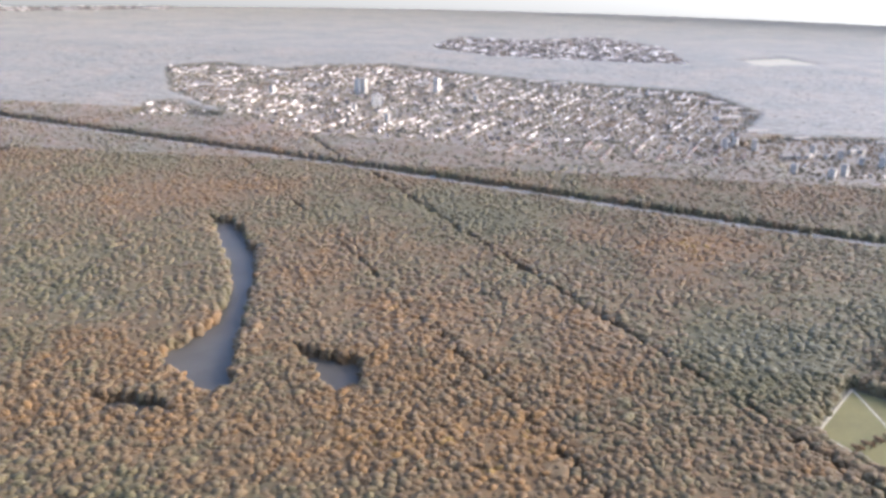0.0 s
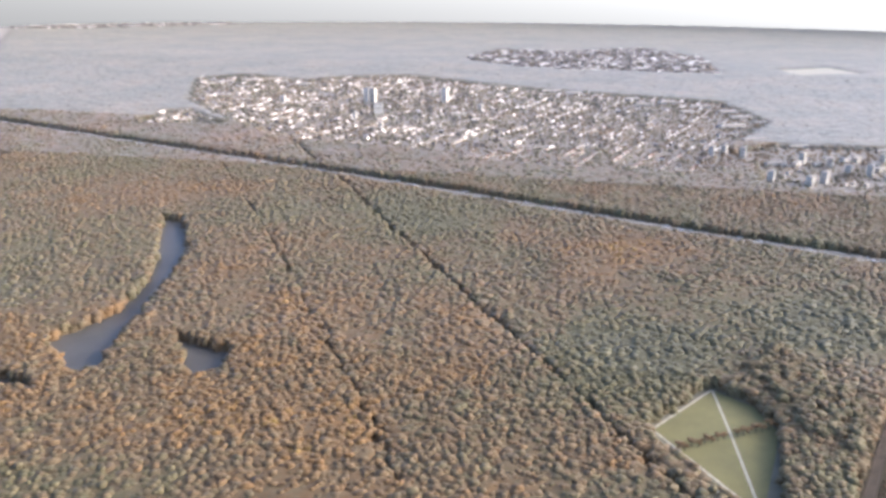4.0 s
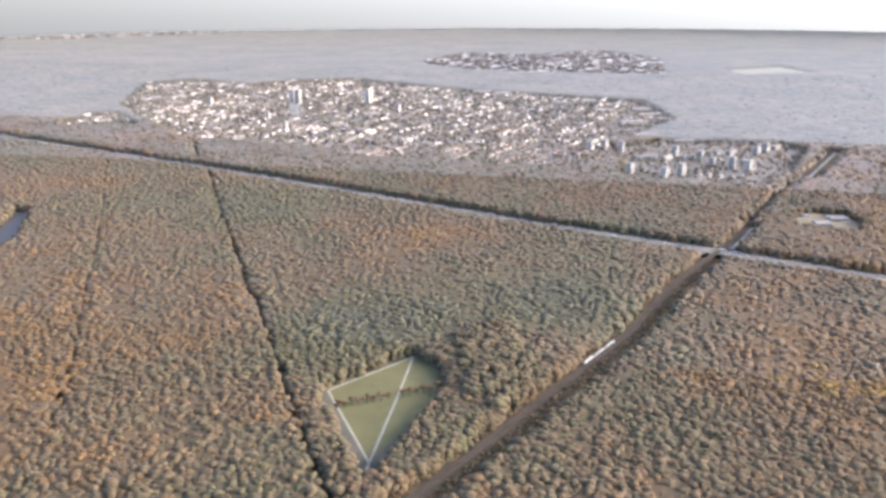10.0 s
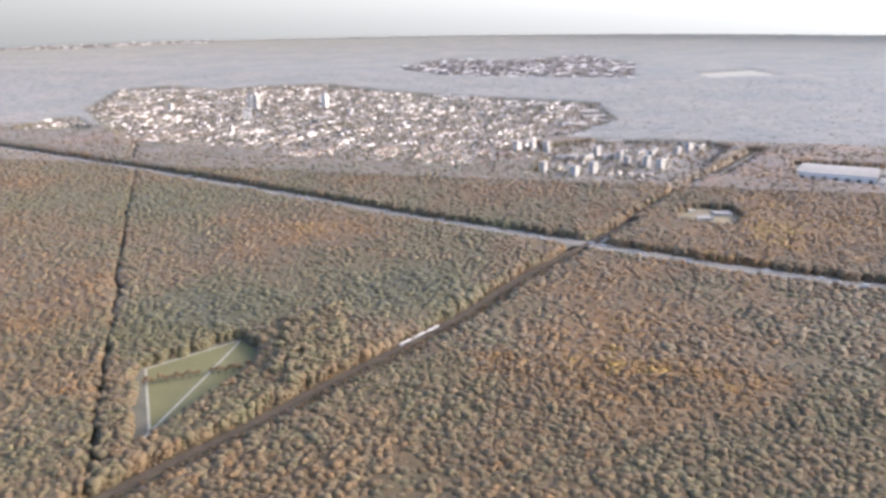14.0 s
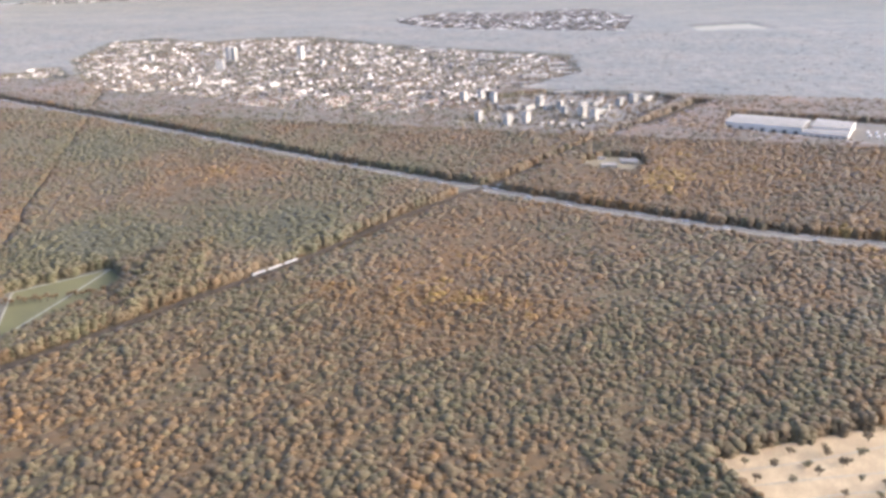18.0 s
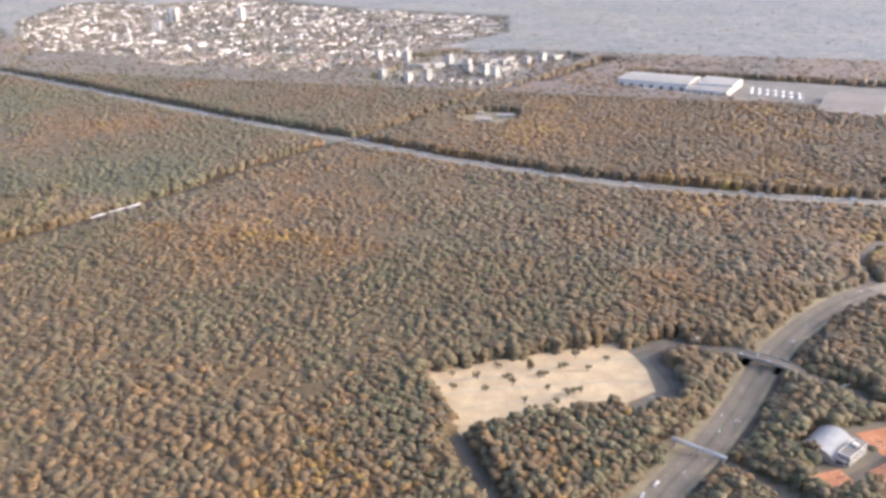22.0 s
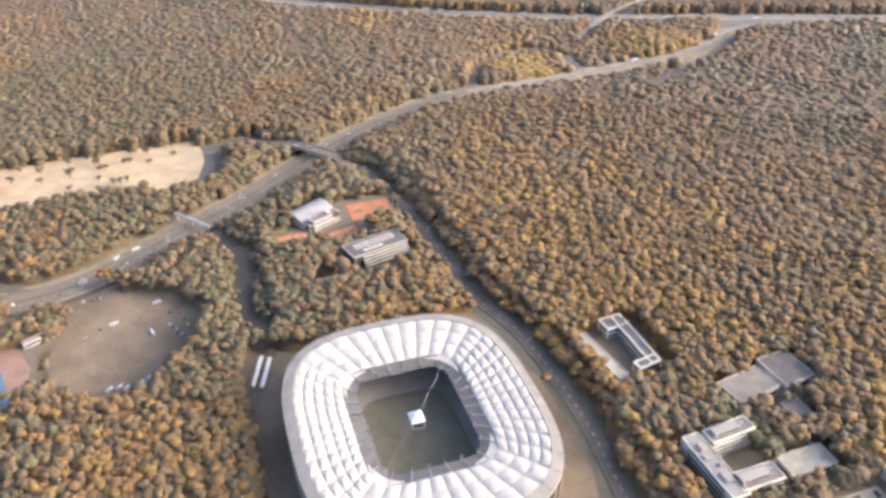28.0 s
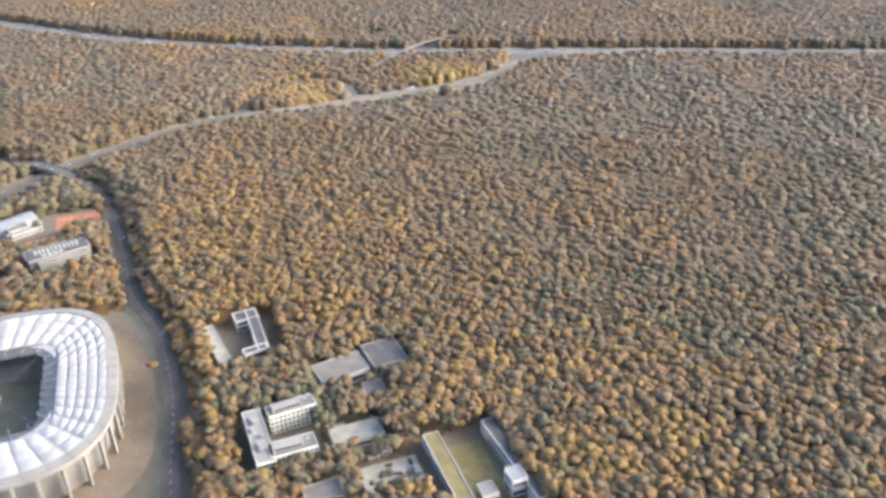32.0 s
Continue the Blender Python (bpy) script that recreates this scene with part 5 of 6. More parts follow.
for s in (-7.5, -4.5, -1.5, 1.5, 4.5, 7.5):
    rib = np.stack([0 * a + s, a * 7.82, 2.46 + 3.4 * (1 - a**2)], 1)
    vv = np.concatenate([rib - (0.1, 0, 0), rib + (0.1, 0, 0)])
    part("rib", mesh_of("rib", vv, [(np.stack([k, k + n + 1, k + n + 2, k + 1], 1), 0)], ["vault"], True), hall)
block("club_house", "white two-storey club house beside the sports hall", "club house", 877.5, 332, 16, 5.5, 5.0, 56, 2, "white_wall", "flat_roof", 0.4, single=True)
block("club_annex", "low white annex with a terrace beside the courts", "annex", 873, 327, 6, 5, 3.6, 56, 1, "white_wall", "dark_roof", 0.4)
for x, y, lx, ly, turn in ((896, 350, 22, 17, 31), (891, 325, 15, 9, 45), (868, 314, 15, 10, 31)):
    court = surface("clay_court", boxes("clay_court", [(x, y, -0.1, lx, ly, 0.3, turn)], "clay"), "orange clay tennis court with white lines", "tennis court")
    c, s = math.cos(radians(turn)), math.sin(radians(turn))
    for ox in (-lx / 4, lx / 4):
        rows = []
        for dx, dy, a, b in ((0, 2.1, 9, 0.1), (0, -2.1, 9, 0.1), (4.5, 0, 0.1, 4.2), (-4.5, 0, 0.1, 4.2)):
            px, py = ox + dy, dx * 0.9
            rows.append((x + c * px - s * py, y + s * px + c * py, 0.2, b, a * 0.9, 0.02, turn))
        part("court_lines", boxes("court_lines", rows, "paint"), court)
        part("net", boxes("net", [(x + c * ox, y + s * ox, 0.2, 4.6, 0.06, 0.4, turn)], "stand"), court)
surface("court_apron", boxes("court_apron", [(886, 324, -0.1, 26, 9, 0.2, 45)], "asphalt"), "grey paved apron between tennis courts", "apron")
surface("small_yard", boxes("small_yard", [(896, 284, -0.1, 10, 7, 0.35, 31)], "path"), "pale paved yard between trees", "yard")

# the old grandstand-like hall with roof lights
stand = thing("gymnasium", "long hall with a framed roof, skylights and stepped terraces", "hall", pose(910.5, 310, 0, 0, 0, 45))
part("wall", boxes("wall", [(0, 0, 0, 28, 11, 6.0, 0)], "dark_roof"), stand)
part("roof", boxes("roof", [(0, 0, 6.0, 28.4, 12, 0.35, 0)], "dark_roof"), stand)
for row in ((0, 6.0, 28.6, 0.28), (0, -6.0, 28.6, 0.28), (14.2, 0, 0.28, 12), (-14.2, 0, 0.28, 12)):
    part("roof_edge", boxes("roof_edge", [(row[0], row[1], 6.05, row[2], row[3], 0.5, 0)], "white_wall"), stand)
for q in range(11):
    part("skylight", boxes("skylight", [(-9.5 + q * 1.9, 1.2, 6.3, 0.95, 4.2, 0.6, 0)], "white_wall"), stand)
for q in range(4):
    part("roof_light", boxes("roof_light", [(-6.5 + q * 2.6, -3.2, 6.3, 1.9, 1.3, 0.5, 0)], "white_wall"), stand)
    part("terrace", boxes("terrace", [(2, -6.4 - q * 0.9, 0, 24, 0.9, 5.0 - q * 1.1, 0)], "dark_roof"), stand)
    part("terrace_parapet", boxes("terrace_rail", [(2, -6.7 - q * 0.9, 5.0 - q * 1.1, 24, 0.24, 0.4, 0)], "render"), stand)

# two long canopies west of the stadium
for x in (889.0, 892.5):
    can = thing("entrance_canopy", "long narrow white canopy on posts by the stadium", "canopy", pose(x + 0.5, 219, 0, 0, 0, -78), "entrance canopies")
    part("roof", boxes("roof", [(0, 0, 2.0, 17, 1.4, 0.3, 0)], "white_paint"), can)
    for q in range(5):
        part("post", boxes("post", [(-7.5 + q * 3.75, 0, 0, 0.25, 0.25, 2.0, 0)], "steel"), can)

# ---------------------------------------------------------------- campus buildings
surface("campus_yard", boxes("campus_yard", [(1104, 197, -0.1, 21, 13, 0.3, CAMPUS)], "path"), "pale gravel yard between campus buildings", "yard")
surface("campus_lawn", boxes("campus_lawn", [(1130, 204, -0.1, 16, 26, 0.25, CAMPUS)], "green_roof"), "brownish lawn between two long buildings", "lawn")


def fitted(pts, h):
    """Centre, length, width and turn of the rectangle on four roof corners."""
    p = np.array(pts, float)
    c = p.mean(0)
    d = (p[1] - p[0] + p[2] - p[3]) / 2
    e = (p[3] - p[0] + p[2] - p[1]) / 2
    return c[0], c[1], np.linalg.norm(d), np.linalg.norm(e), h, math.degrees(math.atan2(d[1], d[0]))


spine = block("office_spine", "flat-roofed spine of a cream office building", "office", *fitted([(1047, 209.5), (1052.5, 213), (1067, 189), (1061.5, 185.5)], 8.0), 4, "render", "pale_roof", 0.45, "", False)
for row in ((0.2, 7.5, 8.2, 2.4, 3.0, 1.2, 0), (-1.2, 3.0, 8.2, 1.6, 2.2, 0.9, 0), (1.4, -1.0, 8.2, 1.4, 1.4, 1.0, 0), (0.0, -6.0, 8.2, 2.6, 4.5, 0.8, 0)):
    part("roof_plant", boxes("roof_plant", [(row[0], row[1], *row[2:])], "pale_roof"), spine, "grey plant box on the roof")
for pts in ([(1054, 214), (1067.5, 224), (1071.5, 219), (1057, 208.5)], [(1061.5, 196), (1075, 204.5), (1078.5, 198), (1065, 189.5)]):
    wing = block("office_wing", "four-storey cream office wing with rows of windows", "office", *fitted(pts, 8.0), 4, "render", "flat_roof", 0.45, "office wings", False, True)
    storey = part("roof_storey", boxes("roof_storey", [(-1.6, 0.2, 8.1, 10.5, 3.4, 1.5, 0)], "pale_roof"), wing, "pale grey setback storey")
    for sgn in (-1, 1):
        part("window_band", boxes("window_band", [(-1.6, 0.2 + sgn * 1.72, 8.6, 9.0, 0.08, 0.6, 0)], "glass"), storey)
    part("roof_hatch", boxes("roof_hatch", [(5.6, 0.6, 8.1, 1.2, 1.0, 0.7, 0)], "steel"), wing)
block("office_link", "low grey link building behind an office", "link building", 1057, 226, 6, 9, 4.0, CAMPUS, 1, "white_wall", "flat_roof", 0.4, "", False)
for i, pts in enumerate(([(1016, 272), (1024, 278), (1028, 272), (1020, 266)], [(1024, 278), (1041, 251), (1037, 248.5), (1020.5, 275)], [(1041, 251), (1033, 244), (1030.5, 248), (1038, 254)])):
    cx, cy, lx, ly, h, turn = fitted(pts, 6.0)
    block("court_house_wing", "pale flat-roofed wing round an inner court", "school wing", cx, cy + 1.0, lx, ly, 4.8 + 0.14 * i, turn, 2, "white_wall", "dark_roof", 0.4, "wings round a court", False, False, 0.6)
block("long_pavilion", "long pale flat-roofed pavilion under orange trees", "pavilion", *fitted([(1008.5, 262), (1012.5, 265), (1028.5, 240.5), (1024.5, 237)], 4.5), 2, "white_wall", "path", 0.35, "", False)
block("sports_gym", "large low gymnasium with a grey-brown flat roof", "gymnasium", *fitted([(1061, 243.5), (1076, 257), (1083.5, 246.5), (1068.5, 234)], 4.5), 1, "white_wall", "flat_roof", 0.3, "", False)
block("grey_hall", "square grey hall with a dark roof", "hall", *fitted([(1077, 261), (1089, 269), (1096, 255), (1085, 246.5)], 4.5), 1, "white_wall", "dark_roof", 0.3, "", False)
block("small_hall", "small pale hall with roof plant", "hall", *fitted([(1082, 237.5), (1089, 242.5), (1094, 234), (1087.5, 231)], 3.5), 1, "white_wall", "flat_roof", 0.3, "", False)
block("canteen", "low irregular pale building with roof machines", "canteen", *fitted([(1078, 212), (1093.5, 220.5), (1098, 213.5), (1082.5, 203)], 3.2), 1, "white_wall", "path", 0.35, "", False)
block("workshop", "low flat workshop with a pale roof", "workshop", *fitted([(1077.5, 182.5), (1088, 189), (1092, 183), (1082, 176)], 4.0), 1, "white_wall", "flat_roof", 0.3, "", False)
block("long_hall", "long building with an ochre planted roof", "long building", *fitted([(1111, 212), (1116, 215), (1139, 179), (1134, 176)], 5.0), 2, "white_wall", "green_roof", 0.35, "", False)
block("long_wing", "long dark-roofed building with a white gallery", "long building", *fitted([(1131, 223.5), (1136, 227), (1158, 193), (1153, 189.5)], 5.0), 2, "white_wall", "dark_roof", 0.35, "", False)
block("gallery_cube", "pale blue-grey cubic pavilion beside a long building", "pavilion", 1145.5, 198, 5.5, 6.5, 7.0, CAMPUS, 2, "white_wall", "vault", 0.3, "", False)
block("white_pavilion", "small square pavilion with a pale roof", "pavilion", 1137, 192.5, 5.5, 6, 4.0, CAMPUS, 1, "white_wall", "pale_roof", 0.3, "", False)

# building site and yard between the campus buildings: site huts, crates and a digger
hut_kinds = []
for label, mat, lx in (("white site hut standing on pale gravel", "white_wall", 4.0), ("grey steel container standing on pale gravel", "vault", 3.4)):
    ob = thing("site_hut", label, "site hut", group="huts of the building site")
    part("box", boxes("box", [(0, 0, 0.12, lx, 1.5, 1.5, 0)], mat), ob)
    part("roof", boxes("roof", [(0, 0, 1.62, lx + 0.15, 1.62, 0.1, 0)], "pale_roof"), ob)
    part("door", boxes("door", [(lx * 0.2, -0.78, 0.15, 0.6, 0.06, 1.2, 0)], "dark_roof"), ob)
    part("window", boxes("window", [(-lx * 0.2, -0.78, 0.7, 0.8, 0.06, 0.5, 0)], "glass"), ob)
    hut_kinds.append(ob)
site = [(1096, 204, 31), (1100, 206.5, 31), (1112, 200, -59), (1108, 189, 31), (1098, 188.5, -59), (1106, 198, 12), (1080, 216.5, 31), (1091, 222, -59), (1094, 216, 31), (1115, 196, -59)]
for i, (x, y, turn) in enumerate(site):
    kind = hut_kinds[i % 2]
    if i < 2:
        kind.matrix_basis = pose(x, y, 0.2, 0, 0, turn)
    else:
        copy_thing(kind, pose(x, y, 0.2, 0, 0, turn))
stacks = [(1102, 201), (1104, 193), (1101, 196), (1109, 204), (1084, 213), (1088, 216), (1113, 191), (1094, 194), (1086, 220)]
crate = thing("material_stack", "brown stack of boards on a building yard", "stack", pose(*stacks[0], 0.2, 0, 0, 20), "stacks on the building yard")
for q in range(4):
    part("board", boxes("board", [(0.1 * (q % 2), 0, 0.22 * q, 2.4, 1.1 - 0.1 * q, 0.18, 4 * q)], "bark"), crate)
for i, (x, y) in enumerate(stacks[1:]):
    copy_thing(crate, pose(x, y, 0.2, 0, 0, 20 + 47 * i))
bank = surface("spoil_heap", crowns("spoil_heap", np.array([1103.0, 1107, 1110, 1099]), np.array([197.5, 194, 198, 192]), np.array([1.2, 1.6, 1.0, 1.1]), np.array([2.2, 2.6, 2.0, 1.8]), np.zeros(4), "dirt", 2, np.random.RandomState(3)), "low heaps of brown spoil on a building yard", "spoil heap")

# ---------------------------------------------------------------- the swimming pool
surface("pool_terrace", prism("pool_terrace", [(762, 200), (780, 220), (800, 205), (812, 182), (800, 166), (770, 166)], -0.1, 0.25, "brick_pave"), "reddish paved terrace round outdoor pools", "terrace")
surface("swimming_pool", prism("swimming_pool", [(783, 196), (790.5, 200.5), (807, 184), (800, 179.5)], 0.0, 0.3, "pool"), "rectangular blue swimming pool", "pool")
t = np.linspace(0, 2 * np.pi, 25)[:-1]
bay = [(780 + 8.5 * math.cos(q) + 1.5 * math.cos(2 * q), 176 + 7 * math.sin(q)) for q in t]
fun_pool = surface("fun_pool", prism("fun_pool", bay, 0.0, 0.3, "pale_pool"), "round pale blue leisure pool", "pool")
part("coping", ribbon("coping", np.array([*bay, bay[0]]), 0.25, 0.45, 0.42, "ring", 0.3), fun_pool, "pale rim of the leisure pool")
block("pool_house", "low changing house with a pale blue roof", "pool house", 780, 200, 13, 4.5, 3.2, 53, 1, "white_wall", "vault", 0.35, "", False)
block("pool_wall_house", "narrow white-edged changing building", "pool house", 773.5, 208, 20, 2.4, 2.6, 52, 1, "white_wall", "brick_pave", 0.35, "", False)
block("pool_kiosk", "narrow pale kiosk building by the trees", "kiosk", 793, 219.5, 10.5, 2.0, 2.6, 56, 1, "white_wall", "pale_roof", 0.35, "", False)
block("gate_house", "narrow white building at the lane's end", "gate house", 746.5, 238, 15, 2.2, 3.0, -43, 1, "white_wall", "pale_roof", 0.35, "", False)
for x, y in ((767, 188.5), (773.5, 192.5)):
    block("pool_hut", "tiny white hut on the pool terrace", "hut", x, y, 2.4, 1.4, 2.0, 40, 1, "white_wall", "pale_roof", 0.3, "pool huts", False)
slide = thing("water_slide", "white curved water slide over the leisure pool", "water slide", pose(784, 178, 0))
for k in range(9):
    q = -0.6 + 2.6 * k / 9
    part("slide_section", boxes("slide_section", [(3.4 * math.cos(q), 3.4 * math.sin(q), 1.4, 1.4, 0.9, 0.4, math.degrees(q) + 90)], "white_paint"), slide)
    if k % 2 == 0:
        part("slide_post", boxes("slide_post", [(3.4 * math.cos(q), 3.4 * math.sin(q), 0, 0.2, 0.2, 1.4, 0)], "steel"), slide)

# ---------------------------------------------------------------- footbridge over the trunk road
fb = thing("footbridge", "pale concrete footbridge over the trunk road", "footbridge", pose(813.5, 317, 0, 0, 0, -22))
deck = part("deck", boxes("deck", [(0, 0, 3.2, 25, 1.5, 0.5, 0)], "ring"), fb)
for sgn in (-1, 1):
    part("railing", boxes("railing", [(0, sgn * 0.7, 3.7, 25, 0.12, 0.5, 0)], "white_paint"), deck)
for sx in (-11, 0, 11):
    part("pier", boxes("pier", [(sx, 0, 0, 0.7, 1.0, 3.2, 0)], "ring"), fb)
for x, y in ((790, 350), (811, 416), (881, 385), (849, 322), (829, 340), (860, 425), (905, 500)):
    lp = thing("street_lamp", "slim pale street lamp beside the trunk road", "street lamp", pose(x, y, 0, 0, 0, 20), "street lamps")
    part("pole", boxes("pole", [(0, 0, 0, 0.25, 0.25, 5.2, 0)], "steel"), lp)
    arm = part("arm", boxes("arm", [(1.2, 0, 5.2, 2.8, 0.22, 0.22, 0)], "white_paint"), lp)
    part("lamp_head", boxes("lamp_head", [(2.4, 0, 5.0, 0.9, 0.4, 0.2, 0)], "white_paint"), arm)

# ---------------------------------------------------------------- vehicles
def wheel_mesh(r, wide):
    a = np.linspace(0, 2 * np.pi, 13)[:-1]
    v = np.concatenate([np.stack([r * np.cos(a), 0 * a + s * wide / 2, r * np.sin(a)], 1) for s in (-1, 1)])
    k = np.arange(12)
    return mesh_of("wheel", v, [(np.stack([k, (k + 1) % 12, (k + 1) % 12 + 12, k + 12], 1), 0), (np.array([list(range(11, -1, -1))]), 0), (np.array([list(range(12, 24))]), 0)], ["rubber"])


def shaped(name, profile, width, mat, shrink=1.0):
    """A body from a side profile, its upper corners drawn in."""
    n = len(profile)
    top = max(z for _, z in profile)
    v = [(x, s * width / 2 * (shrink if z > top * 0.75 else 1.0), z) for s in (-1, 1) for x, z in profile]
    k = np.arange(n)
    return mesh_of(name, v, [(np.array([list(range(n))]), 0), (np.array([list(range(2 * n - 1, n - 1, -1))]), 0), (np.stack([k, k + n, (k + 1) % n + n, (k + 1) % n], 1), 0)], [mat])


def car(label, paint):
    ob = thing("car", label, "car", group="cars")
    part("body", shaped("body", [(-0.85, 0.12), (0.85, 0.12), (0.87, 0.3), (0.5, 0.36), (-0.8, 0.37), (-0.87, 0.3)], 0.7, paint), ob)
    part("cabin", shaped("cabin", [(-0.7, 0.36), (0.42, 0.36), (0.12, 0.57), (-0.5, 0.58)], 0.62, "glass", 0.85), ob)
    part("roof", boxes("roof", [(-0.19, 0, 0.57, 0.6, 0.5, 0.03, 0)], paint), ob)
    w = wheel_mesh(0.13, 0.1)
    for sx in (-0.52, 0.54):
        for sy in (-0.32, 0.32):
            part("wheel", w, ob, at=pose(sx, sy, 0.13))
    return ob


def lorry(label, long=5.2):
    ob = thing("lorry", label, "lorry", group="lorries on the motorway")
    part("cab", shaped("cab", [(long / 2 - 0.1, 0.25), (long / 2 + 0.9, 0.25), (long / 2 + 0.9, 0.8), (long / 2 + 0.75, 1.35), (long / 2 - 0.1, 1.4)], 1.0, "white_paint"), ob)
    part("windscreen", boxes("windscreen", [(long / 2 + 0.87, 0, 0.8, 0.06, 0.85, 0.4, 0)], "glass"), ob)
    part("trailer", boxes("trailer", [(-0.3, 0, 0.45, long - 0.2, 1.0, 1.15, 0)], "white_paint"), ob)
    w = wheel_mesh(0.2, 0.16)
    for sx in (-long / 2 + 0.2, -long / 2 + 0.7, -long / 2 + 1.2, long / 2 - 0.5, long / 2 + 0.4):
        for sy in (-0.4, 0.4):
            part("wheel", w, ob, at=pose(sx, sy, 0.2))
    return ob


def on_line(line, x, y):
    """The turn of a line where it passes nearest to a place."""
    k = int(np.argmin(np.hypot(line[:-1, 0] - x, line[:-1, 1] - y)))
    d = line[k + 1] - line[k]
    return math.degrees(math.atan2(d[1], d[0])), line[k], np.array([-d[1], d[0]]) / np.linalg.norm(d)


white_car, dark_car, truck = car("small white car", "white_paint"), car("dark-painted car", "car_paint"), lorry("white articulated lorry on the motorway")
used = set()


def put(kind, at, label=""):
    if kind.name in used:
        ob = copy_thing(kind, at)
    else:
        used.add(kind.name)
        kind.matrix_basis = at
        ob = kind
    if label:
        ob["label"] = label
    return ob


rnd = np.random.RandomState(41)
for i, (x, y) in enumerate([(278, 841), (304, 832), (322, 828), (361, 815), (367, 811), (420, 798), (448, 785), (463, 770), (479, 776), (504, 757), (516, 755), (556, 737), (586, 729), (620, 725), (659, 703), (668, 702), (693, 697), (762, 689), (799, 685),
                            (847, 681), (904, 682), (1010, 688), (1050, 700), (1122, 714), (1176, 729), (931, 695), (860, 694), (180, 868), (120, 892), (60, 915), (-30, 960), (-90, 972), (230, 848), (1240, 735)]):
    turn, mid, side = on_line(MOTORWAY, x, y)
    lane = [6.4, 4.2, 2.2, -2.2, -4.2, -6.4][i % 6]
    along = np.array([math.cos(radians(turn)), math.sin(radians(turn))])
    p = mid + along * float((np.array((x, y)) - mid) @ along) + side * lane
    put(truck if i % 3 else white_car, pose(p[0], p[1], 0.3, 0, 0, turn + (180 if lane > 0 else 0)), "" if i % 3 else "small white car on the motorway")
for i in range(64):
    k = rnd.randint(58, 150)
    turn, mid, side = on_line(MOTORWAY, *MOTORWAY[k])
    lane = [5.9, 3.4, -3.4, -5.9][i % 4]
    p = mid + side * lane + (MOTORWAY[k + 1] - MOTORWAY[k]) * rnd.rand()
    kind = (truck, white_car, truck, dark_car)[(i // 4) % 4]
    put(kind, pose(p[0], p[1], 0.3, 0, 0, turn + (180 if lane > 0 else 0)), "" if kind is truck else "small white car on the motorway" if kind is white_car else "dark-painted car on the motorway")
for i, (x, y) in enumerate([(781, 252), (787, 262), (806, 303), (812, 315), (821, 338), (826, 350), (842, 395), (851, 418), (870, 456), (900, 499), (797, 280), (836, 375)]):
    turn, mid, side = on_line(MAIN_ROAD, x, y)
    p = np.array((x, y)) + side * (2.0 if i % 2 else -2.0)
    put(white_car if i % 3 else dark_car, pose(p[0], p[1], 0.32, 0, 0, turn + (180 if i % 2 else 0)), "small white car on the trunk road" if i % 3 else "dark-painted car on the trunk road")
for i, (x, y) in enumerate([(1012, 584), (1030, 597), (1060, 619), (1072, 634), (1078, 642), (1088, 660), (1091, 670), (1050, 611)]):
    turn, mid, side = on_line(FAR_ROAD, x, y)
    p = mid + side * (1.6 if i % 2 else -1.6)
    kind = truck if i in (1, 5) else white_car
    put(kind, pose(p[0], p[1], 0.28, 0, 0, turn + (180 if i % 2 else 0)), "white articulated lorry on the joining road" if kind is truck else "small white car on the joining road")
for i, (x, y) in enumerate([(1005, 702), (1013, 716), (1019, 727), (1026, 738)]):
    turn, mid, side = on_line(SLIP_ROAD, x, y)
    z = float(np.interp(np.hypot(mid[0] - 1014, mid[1] - 718), [18, 90], [4.2, 0.33]))
    p = mid + side * (1.0 if i % 2 else -1.0)
    put(white_car, pose(p[0], p[1], z, 0, 0, turn + (180 if i % 2 else 0)), "small white car on the motorway bridge")
for i, (x, y) in enumerate([(836, 407.5), (842, 406), (849, 403.5), (930, 334), (948, 306), (990, 258)]):
    turn, mid, side = on_line(CROSS_ROAD, x, y)
    z = float(np.interp(np.hypot(mid[0] - 845, mid[1] - 403), [10, 42], [4.2, 0.35]))
    p = mid + side * (1.6 if i % 2 else -1.6)
    put(white_car, pose(p[0], p[1], z, 0, 0, turn), "small white car on the rising road")


def coach(label):
    ob = thing("coach", label, "coach", group="coaches on the car park")
    part("body", shaped("body", [(-2.4, 0.2), (2.35, 0.2), (2.45, 0.5), (2.3, 1.3), (-2.3, 1.35), (-2.4, 1.2)], 1.05, "white_paint", 0.92), ob)
    for sgn in (-1, 1):
        part("window_band", boxes("window_band", [(0, sgn * 0.5, 0.7, 4.2, 0.08, 0.4, 0)], "glass"), ob)
    part("roof_unit", boxes("roof_unit", [(-0.8, 0, 1.33, 1.2, 0.6, 0.14, 0)], "steel"), ob)
    w = wheel_mesh(0.2, 0.18)
    for sx in (-1.4, 1.5):
        for sy in (-0.42, 0.42):
            part("wheel", w, ob, at=pose(sx, sy, 0.2))
    return ob


bus = coach("white coach standing on brown compacted earth")
for i, (x, y, off) in enumerate([(792, 282, 4.5), (797, 291, 4.8), (788, 261, 0.0), (767, 239, 1.5)]):
    turn, mid, side = on_line(MAIN_ROAD, x, y)
    ob = put(bus, pose(x, y, 0.33, 0, 0, turn), "white coach driving on the trunk road")
    ob["group"] = "coaches on the trunk road"
    ob.scale = (0.75, 0.85, 0.8)
for x, y, turn in ((828, 254, 45), (818, 236.5, 45), (836.5, 234.5, -45)):
    ob = put(bus, pose(x, y, 0.2, 0, 0, turn), "white coach standing on brown compacted earth")
    ob["group"] = "coaches on the car park"
